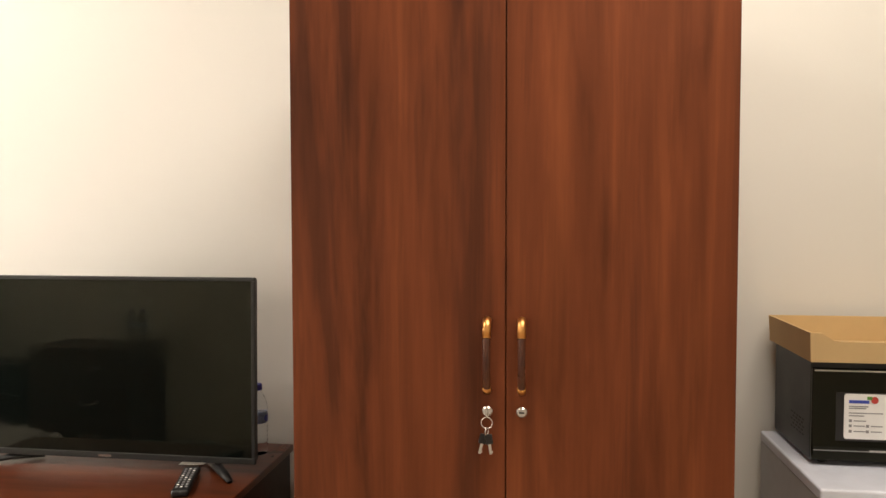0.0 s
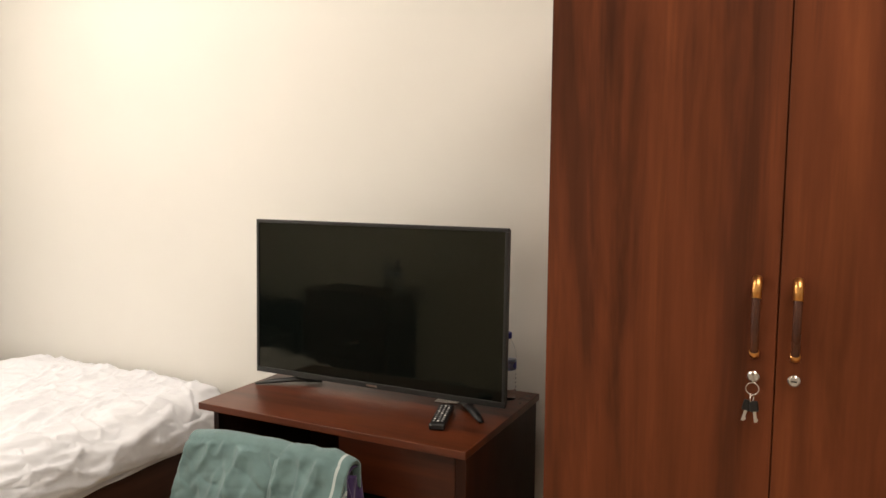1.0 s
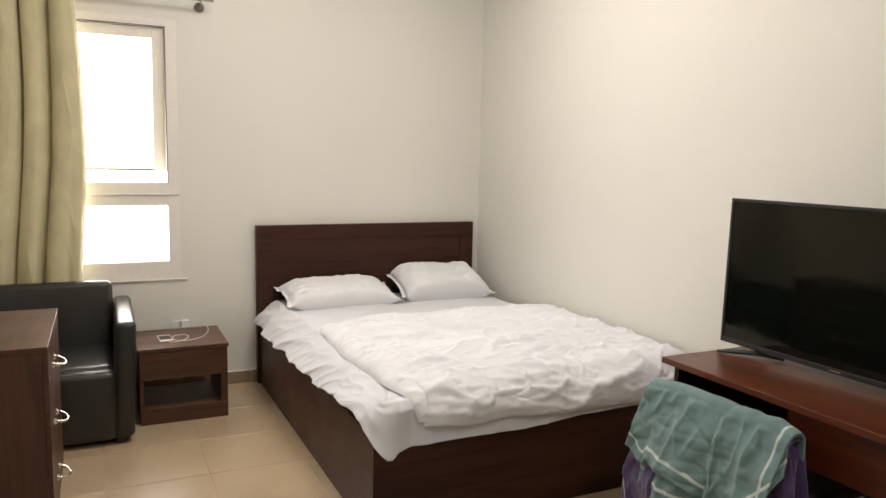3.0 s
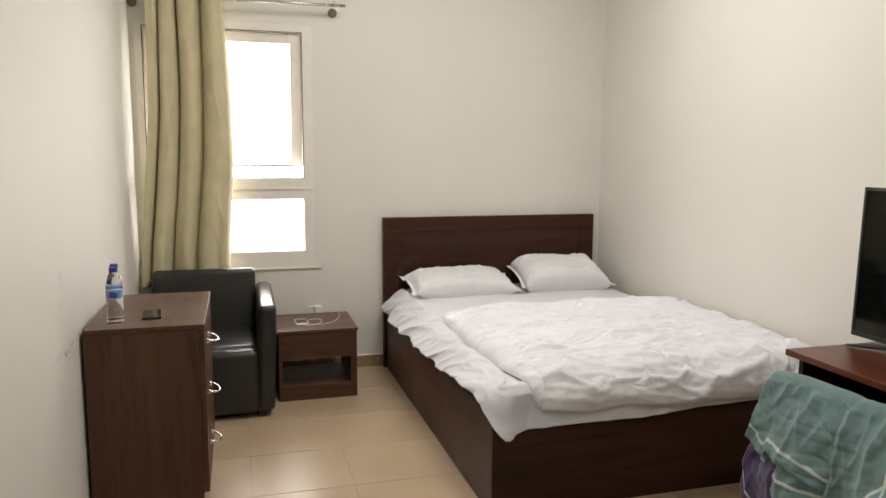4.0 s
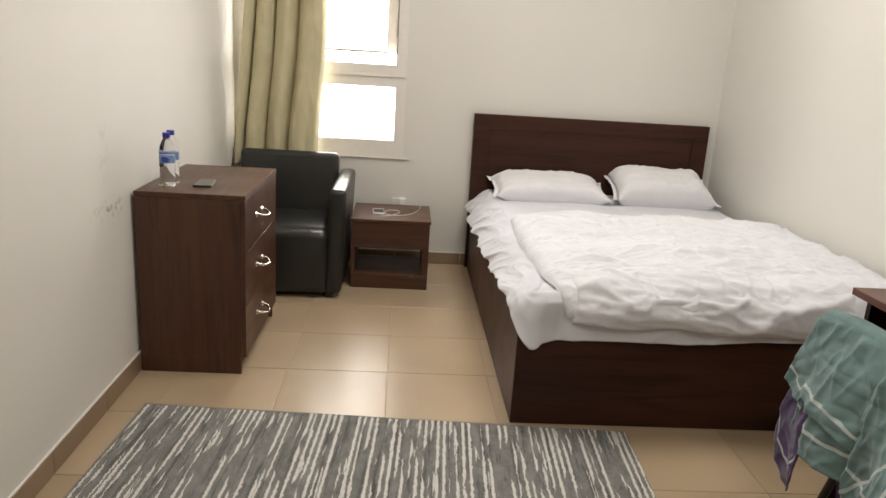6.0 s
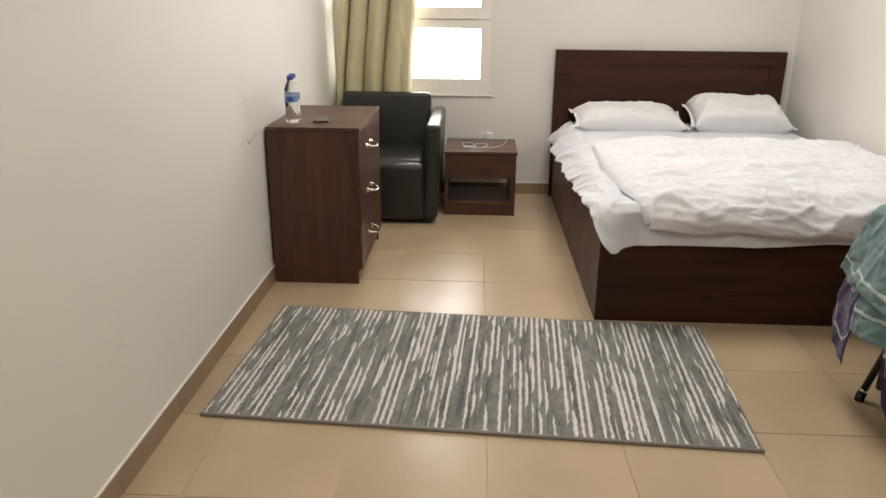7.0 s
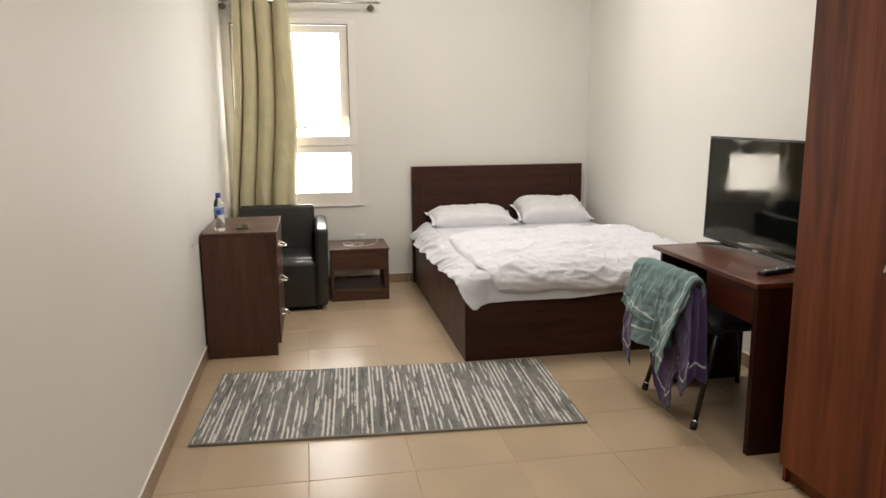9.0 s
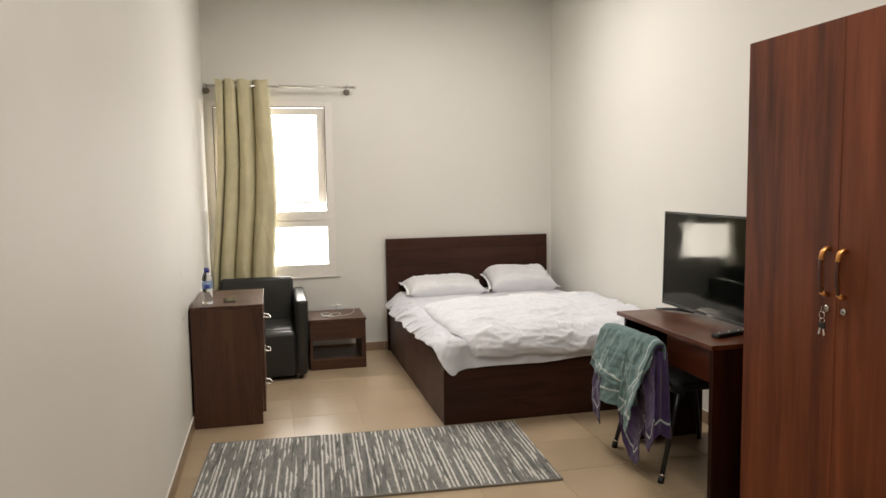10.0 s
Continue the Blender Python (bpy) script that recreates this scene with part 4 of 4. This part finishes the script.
def build_chest():
    x0, x1, y0, yf, h = 1.10, 1.805, 0.031, 0.445, 0.762
    c = thing("chest_of_drawers", (1.45, 0.23, 0), "dark walnut laminate chest of three drawers with silver handles", "chest of drawers")
    body = bmesh.new()
    box(body, x0 + 0.001, x0 + 0.019, y0, yf, 0, h - 0.02, 0.001)
    box(body, x1 - 0.019, x1 - 0.001, y0, yf - 0.002, 0.075, h - 0.02, 0.001)
    box(body, x1 - 0.019, x1 - 0.001, y0, yf - 0.006, 0, 0.075, 0.001)
    box(body, x0 + 0.019, x1 - 0.019, y0 + 0.004, y0 + 0.01, 0.05, h - 0.02)
    part("carcass", body, M_CABZ, c)
    part("top", block(x0, x1, y0, yf + 0.018, h - 0.019, h, 0.0015), M_CABX, c)
    part("plinth", block(x0 + 0.019, x1 - 0.019, yf - 0.045, yf - 0.03, 0, 0.075), M_CABX, c)
    for k in range(3):
        z0 = 0.078 + k * 0.222
        dr = part("drawer", block(x0 + 0.001, x1 - 0.001, yf - 0.001, yf + 0.016, z0, z0 + 0.2195, 0.0005, 1), M_CABX, c)
        zc, xc, y = z0 + 0.118, 1.52, yf + 0.016
        arc = [(xc + 0.058 * math.cos(a), y + 0.003 + 0.040 * math.sin(a) ** 0.9, zc + 0.002 - 0.012 * math.sin(a)) for a in np.linspace(0.0, math.pi, 15)]
        part("handle", tube(bmesh.new(), arc, [0.0075 - 0.0032 * math.sin(math.pi * i / 14) for i in range(15)], 10, 0.8), M_CHROME, dr, "silver bow handle", smooth=True)
        for sx in (-1, 1):
            part("handle_foot", tube(bmesh.new(), [(xc + sx * 0.058, y - 0.001, zc), (xc + sx * 0.058, y + 0.007, zc)], [0.013, 0.009], 12), M_CHROME, dr)


def build_nightstand():
    x0, x1, y0, y1, h = 0.13, 0.583, 0.795, 1.256, 0.413
    n = thing("nightstand", (0.36, 1.02, 0), "dark walnut laminate nightstand with drawer and open shelf", "nightstand")
    part("top", block(x0, x1, y0, y1, h - 0.018, h, 0.0015), M_CABY, n)
    part("side_panel", block(x0, x1 - 0.012, y0 + 0.006, y0 + 0.026, 0, h - 0.018, 0.001), M_CABZ, n)
    part("side_panel", block(x0, x1 - 0.012, y1 - 0.042, y1 - 0.006, 0, h - 0.018, 0.001), M_CABZ, n)
    part("drawer", block(x0 + 0.05, x1 - 0.006, y0 + 0.008, y1 - 0.008, 0.243, h - 0.021, 0.0015), M_CABY, n)
    part("shelf", block(x0 + 0.03, x1 - 0.02, y0 + 0.026, y1 - 0.042, 0.065, 0.085), M_CABY, n)
    part("front_rail", block(x1 - 0.02, x1 - 0.006, y0 + 0.008, y1 - 0.008, 0.0, 0.085, 0.001), M_CABY, n)
    ph = thing("smartphone", (0.38, 0.945, h), "white-framed smartphone lying on nightstand, charging cable plugged in", "phone")
    m = pose(0.375, 0.945, h, 0, 0, 4)
    part("body", moved(block(-0.067, 0.067, -0.034, 0.034, 0.0005, 0.008, 0.003, 3), m), M_WHITEPL, ph)
    part("display", moved(block(-0.048, 0.048, -0.030, 0.030, 0.0079, 0.0086, 0.0003, 1), m), M_SCREEN, ph, "dark display")
    cable = thing("charging_cable", (0.3, 1.08, h), "thin white charging cable lying on the nightstand", "cable")
    pts = []
    ctrl = [(0.44, 0.955), (0.47, 0.975), (0.45, 1.03), (0.37, 1.07), (0.31, 1.05), (0.34, 0.99), (0.44, 1.00), (0.45, 1.08), (0.38, 1.15), (0.26, 1.19), (0.14, 1.20)]
    for i in range(len(ctrl) - 1):
        p0, p1, p2, p3 = ctrl[max(0, i - 1)], ctrl[i], ctrl[i + 1], ctrl[min(len(ctrl) - 1, i + 2)]
        for k in range(6):
            t = k / 6
            pts.append(tuple(0.5 * (2 * b + (c - a) * t + (2 * a - 5 * b + 4 * c - d) * t * t + (3 * b - a - 3 * c + d) * t ** 3) for a, b, c, d in zip(p0, p1, p2, p3)) + (h + 0.0025,))
    pts += [(0.12, 1.195, h + 0.001), (0.1, 1.17, h - 0.02), (0.07, 1.12, h - 0.03), (0.045, 1.085, h - 0.02)]
    part("lead", tube(bmesh.new(), pts, 0.0019, 6), M_WHITEPL, cable, smooth=True)
    so = thing("wall_socket", (0.0, 1.08, 0.39), "white wall socket with a plugged-in white charger", "socket")
    part("plate", block(0.0, 0.009, 1.015, 1.10, 0.345, 0.43, 0.003), M_WHITEPL, so)
    part("charger", block(0.009, 0.045, 1.062, 1.108, 0.375, 0.437, 0.005, 3), M_WHITEPL, so)


def build_armchair():
    a = thing("armchair", (0.45, 0.42, 0), "black leather tub armchair with thick rounded arms", "armchair")
    xf = 0.81
    base = part("base", block(0.12, xf - 0.01, 0.12, 0.70, 0.03, 0.24, 0.02, 4), M_LEATHER, a, smooth=True)
    part("front_panel", block(xf - 0.09, xf + 0.006, 0.130, 0.687, 0.025, 0.378, 0.038, 6), M_LEATHER, a, smooth=True)
    part("seat_cushion", block(0.20, xf - 0.05, 0.135, 0.680, 0.245, 0.392, 0.04, 6), M_LEATHER, a, "black leather seat cushion", smooth=True)
    bk = block(-0.065, 0.065, 0.105, 0.69, 0.0, 0.50, 0.035, 6)
    part("backrest", moved(bk, pose(0.26, 0, 0.235, 0, -7, 0)), M_LEATHER, a, "tall padded backrest", smooth=True)
    for y0, y1 in ((0.03, 0.125), (0.690, 0.785)):
        arm = block(0.10, xf, y0, y1, 0.03, 0.615, 0.03, 6)
        for v in arm.verts:
            k = v.co.z / 0.6
            v.co.y += (0.02 if y0 > 0.4 else -0.015) * (k - 1)
            v.co.z += 0.03 * max(0.0, (0.5 - v.co.x)) * (1 if v.co.z > 0.4 else 0)
        part("arm", arm, M_LEATHER, a, smooth=True)
    for x in (0.16, 0.76):
        for y in (0.10, 0.70):
            part("foot", block(x - 0.02, x + 0.02, y - 0.02, y + 0.02, 0, 0.032, 0.003), M_BLACK, a)


def build_rug():
    m = pose(2.613, 1.031, 0, 0, 0, -3.2)
    r = thing("rug", (2.613, 1.031, 0), "grey pile rug with broken white streaks on tiled floor", "rug")
    r.matrix_world = m
    w, ln = 0.905, 1.82
    bm = bmesh.new()
    sheet_grid(bm, 60, 120, lambda u, v: ((u - 0.5) * (w - 0.012), (v - 0.5) * (ln - 0.006), 0.0125 + 0.0012 * wave(u * 20, v * 40, 1) + 0.004 * math.exp(-((1 - abs(2 * u - 1)) * 20) ** 2) * wave(v * 9, u, 2)))
    pile = part("top_face", bm, M_RUG, None, smooth=True)
    pile.parent = r
    bd = block(-w / 2, w / 2, -ln / 2, ln / 2, 0.0, 0.0095, 0.003)
    back = part("binding", bd, M_RUGEDGE, None, "grey bound edge")
    back.parent = r
    for s in (-1, 1):
        e = part("edge_roll", tube(bmesh.new(), [(s * (w / 2 - 0.004), -ln / 2, 0.008), (s * (w / 2 - 0.004), ln / 2, 0.008)], 0.006, 8), M_RUGEDGE, None, smooth=True)
        e.parent = r


def build_fridge():
    f = thing("mini_fridge", (5.24, 2.81, 0), "small grey refrigerator with pale top", "refrigerator")
    x0, x1, yf, yb, h = 5.016, 5.486, 2.60, 3.05, 0.845
    part("cabinet", block(x0, x1, yf + 0.01, yb, 0.03, h - 0.03, 0.004), M_FRIDGE, f)
    part("top", block(x0 - 0.002, x1 + 0.002, yf - 0.03, yb, h - 0.03, h, 0.006, 3), M_FRIDGETOP, f, "pale plastic top")
    dr = part("door", block(x0, x1, yf - 0.045, yf + 0.006, 0.04, h - 0.034, 0.010, 3), M_FRIDGETOP, f)
    part("door_lip", block(x0 + 0.02, x1 - 0.02, yf - 0.052, yf - 0.044, h - 0.075, h - 0.05, 0.003), M_FRIDGE, dr)
    for x in (x0 + 0.04, x1 - 0.04):
        for y in (yf + 0.04, yb - 0.04):
            part("foot", tube(bmesh.new(), [(x, y, 0), (x, y, 0.032)], 0.018, 12), M_BLACK, f)
    mw = thing("microwave_oven", (5.27, 2.9, h), "black microwave oven with a printed white sticker", "microwave")
    mx0, mx1, my0, my1, mz0, mz1 = 5.052, 5.502, 2.742, 3.045, h + 0.010, 1.117
    part("case", block(mx0, mx1, my0 + 0.012, my1, mz0, mz1, 0.004), M_BLACK, mw)
    door = part("door", block(mx0, mx1 - 0.11, my0, my0 + 0.014, mz0 + 0.004, mz1 - 0.020, 0.004), M_SCREEN, mw, "glossy black door")
    part("control_panel", block(mx1 - 0.108, mx1, my0, my0 + 0.014, mz0 + 0.004, mz1 - 0.020, 0.004), M_SCREEN, mw)
    part("trim_strip", block(mx0 + 0.004, mx1 - 0.004, my0 - 0.0015, my0 + 0.001, mz1 - 0.027, mz1 - 0.0235), M_STEEL, mw)
    part("trim_strip", block(mx0 + 0.004, mx1 - 0.004, my0 - 0.0015, my0 + 0.001, mz0 + 0.030, mz0 + 0.032), M_INK, mw)
    part("window_panel", block(5.109, 5.33, my0 - 0.001, my0 + 0.001, 0.912, 1.037), M_BLACK, door)
    st = part("sticker", round_card(5.128, 5.265, my0 - 0.0025, my0 - 0.0008, 0.918, 1.034, 0.007), M_LABEL, door, "white printed sticker")
    yb_ = my0 - 0.0032
    part("logo_bar", block(5.139, 5.187, yb_, my0 - 0.0024, 1.010, 1.018), M_BLUEINK, st)
    part("fruit_print", tube(bmesh.new(), [(5.200, yb_ + 0.0008, 1.019), (5.200, yb_ - 0.0002, 1.019)], 0.009, 14), M_REDINK, st)
    part("leaf_print", block(5.182, 5.194, yb_ - 0.0004, my0 - 0.0024, 1.020, 1.028), M_LEAF, st)
    for z, xa, xb in ((1.002, 5.139, 5.185), (0.997, 5.139, 5.18), (0.985, 5.139, 5.22), (0.978, 5.139, 5.175), (0.965, 5.151, 5.18), (0.952, 5.151, 5.178), (0.938, 5.151, 5.18), (0.952, 5.192, 5.22), (0.938, 5.192, 5.218)):
        part("text_bar", block(xa, xb, yb_, my0 - 0.0024, z - 0.0013, z + 0.0013), M_INK, st)
    for x, z in ((5.143, 0.965), (5.143, 0.952), (5.143, 0.938), (5.184, 0.952), (5.184, 0.938)):
        part("icon_print", block(x - 0.0035, x + 0.0035, yb_, my0 - 0.0024, z - 0.0035, z + 0.0035), M_INK, st)
    part("badge", block(5.19, 5.24, my0 - 0.0018, my0 + 0.001, 0.885, 0.890), M_STEEL, door)
    for i in range(5):
        for j in range(5 - i % 2):
            part("vent_slot", block(mx0 - 0.0006, mx0 + 0.001, 2.80 + j * 0.022 + 0.008 * (i % 2), 2.812 + j * 0.022 + 0.008 * (i % 2), 0.905 + i * 0.010, 0.909 + i * 0.010), M_DARK, mw)
    for x in (mx0 + 0.04, mx1 - 0.04):
        for y in (my0 + 0.04, my1 - 0.04):
            part("foot", tube(bmesh.new(), [(x, y, h), (x, y, mz0 + 0.001)], 0.012, 12), M_BLACK, mw)
    bx = thing("cardboard_tray", (5.27, 2.88, mz1), "open shallow cardboard box lid on top of microwave", "box")
    x0, x1, y0, y1, z0, zt = 5.036, 5.510, 2.712, 3.050, mz1, 1.193
    part("base", block(x0 + 0.004, x1 - 0.004, y0 + 0.004, y1 - 0.004, z0 + 0.0005, z0 + 0.004), M_CARD, bx)
    fl = bmesh.new()
    outline = [(x0, z0 + 0.001), (x1, z0 + 0.001), (x1, zt - 0.022), (x0 + 0.075, zt - 0.022), (x0 + 0.050, zt - 0.018), (x0 + 0.032, zt - 0.006), (x0 + 0.022, zt), (x0 - 0.005, zt)]
    for y in (y0, y0 + 0.004):
        fl.faces.new([fl.verts.new((x, y + (zt - z) * 0.10 - 0.008, z)) for x, z in outline])
    bmesh.ops.bridge_loops(fl, edges=[e for e in fl.edges])
    part("front_flap", fl, M_CARD, bx)
    for name, args in (("back_flap", (x0, x1, y1 - 0.004, y1, z0 + 0.001, zt)), ("side_flap", (x0, x0 + 0.004, y0, y1 - 0.004, z0 + 0.001, zt)), ("side_flap", (x1 - 0.004, x1, y0, y1 - 0.004, z0 + 0.001, zt))):
        fb = block(*args)
        if name == "side_flap":
            for v in fb.verts:
                if v.co.z > zt - 0.01:
                    v.co.x += -0.005 if args[0] < 5.2 else 0.005
                    v.co.y -= 0.006 if v.co.y < 2.8 else 0.0
        part(name, fb, M_CARD, bx)


def build_small_things():
    build_bottle(1.690, 0.130, 0.762, "clear water bottle, blue cap, standing on the chest", "water bottles")
    build_bottle(1.605, 0.120, 0.762, "clear water bottle, blue cap, standing on the chest", "water bottles")
    build_bottle(3.489, 2.925, 0.75, "clear water bottle behind the television on the desk", "water bottles")
    ph = thing("smartphone", (1.59, 0.25, 0.762), "black smartphone lying on the chest of drawers", "phone")
    m = pose(1.592, 0.252, 0.762, 0, 0, 5)
    part("body", moved(block(-0.078, 0.078, -0.037, 0.037, 0.0004, 0.0085, 0.003, 3), m), M_BLACK, ph)
    part("display", moved(block(-0.074, 0.074, -0.034, 0.034, 0.0084, 0.0090), m), M_SCREEN, ph, "dark glass display")


def build_floor():
    floor = tagged(part("floor", block(-WALL, LENGTH + WALL, -WALL, WIDTH + WALL, -0.12, -0.003), M_GROUT), "glossy beige ceramic floor tiles with thin joints", "floor", kind="structure")
    sx, sy, gap = 0.4215, 0.430, 0.003
    xs = [3.42 + sx * k for k in range(-9, 11)]
    ys = [0.622 + sy * k for k in range(-2, 7)]
    cache = {}

    def tile_mesh(w, d):
        key = (round(w, 3), round(d, 3))
        if key not in cache:
            bm = bmesh.new()
            lo = [bm.verts.new((a * w / 2, b * d / 2, -0.006)) for a, b in ((-1, -1), (1, -1), (1, 1), (-1, 1))]
            mi = [bm.verts.new((a * w / 2, b * d / 2, -0.0012)) for a, b in ((-1, -1), (1, -1), (1, 1), (-1, 1))]
            hi = [bm.verts.new((a * (w / 2 - 0.0012), b * (d / 2 - 0.0012), 0)) for a, b in ((-1, -1), (1, -1), (1, 1), (-1, 1))]
            for p, q in ((lo, mi), (mi, hi)):
                for k in range(4):
                    bm.faces.new((p[k], p[(k + 1) % 4], q[(k + 1) % 4], q[k]))
            bm.faces.new(hi)
            me = bpy.data.meshes.new("tile")
            bm.to_mesh(me)
            bm.free()
            me.materials.append(M_TILE)
            cache[key] = me
        return cache[key]

    for xa in xs:
        for ya in ys:
            a, b = max(0.0, xa), min(LENGTH, xa + sx)
            c, d = max(SOUTH, ya), min(WIDTH, ya + sy)
            if b - a < 0.02 or d - c < 0.02:
                continue
            ob = new("tile", tile_mesh(b - a - gap, d - c - gap))
            ob.location = ((a + b) / 2, (c + d) / 2, random.uniform(-0.0003, 0.0003))
            ob.parent = floor
    high, deep = 0.078, 0.010
    runs = (("baseboard_south", "x", SOUTH, 1, LENGTH), ("baseboard_north", "x", WIDTH, -1, LENGTH), ("baseboard_west", "y", 0.0, 1, WIDTH), ("baseboard_east", "y", LENGTH, -1, WIDTH))
    for name, axis, at, s, length in runs:
        lo, hi = (at, at + s * (deep - 0.003)) if s > 0 else (at + s * (deep - 0.003), at)
        bm = block(0, length, lo, hi, 0, high + 0.005, 0.001) if axis == "x" else block(lo, hi, deep, length - deep, 0, high + 0.005, 0.001)
        base = tagged(part(name, bm, M_FRAME), "beige ceramic skirting tiles along the wall", "baseboard", kind="structure")
        step = sx if axis == "x" else sy
        me_cache = {}
        k, start = 0, 0.0
        edges = [0.012] + [v for v in ((3.42 if axis == "x" else 0.622) + step * q for q in range(-12, 14)) if 0.03 < v < length - 0.03] + [length - 0.012]
        for p, q in zip(edges, edges[1:]):
            key = round(q - p, 3)
            if key not in me_cache:
                w = q - p - 0.002
                tb = block(-w / 2, w / 2, -deep / 2, deep / 2, 0.0005, high, 0.0015, 1) if axis == "x" else block(-deep / 2, deep / 2, -w / 2, w / 2, 0.0005, high, 0.0015, 1)
                me = bpy.data.meshes.new("skirting_tile")
                tb.to_mesh(me)
                tb.free()
                me.materials.append(M_SKIRT)
                me_cache[key] = me
            ob = new("skirting_tile", me_cache[key])
            ob.location = ((p + q) / 2, at + s * deep / 2, 0) if axis == "x" else (at + s * deep / 2, (p + q) / 2, 0)
            ob.parent = base


build_room()
build_window()
build_wardrobe()
build_bed()
build_desk()
build_chest()
build_nightstand()
build_armchair()
build_fridge()
build_sheet()
build_duvet()
build_pillow(pose(0.245, 1.985, 0.582, 0, 9, 0), 0.75, 0.38, 0.135, 3.0, "flat white pillow leaning on the headboard")
build_pillow(pose(0.235, 2.685, 0.612, 0, 15, -3), 0.66, 0.40, 0.19, 9.0, "plump white pillow leaning on the headboard")
build_curtain()
build_rug()
build_tv()
build_chair()
build_towels()
build_small_things()
build_floor()
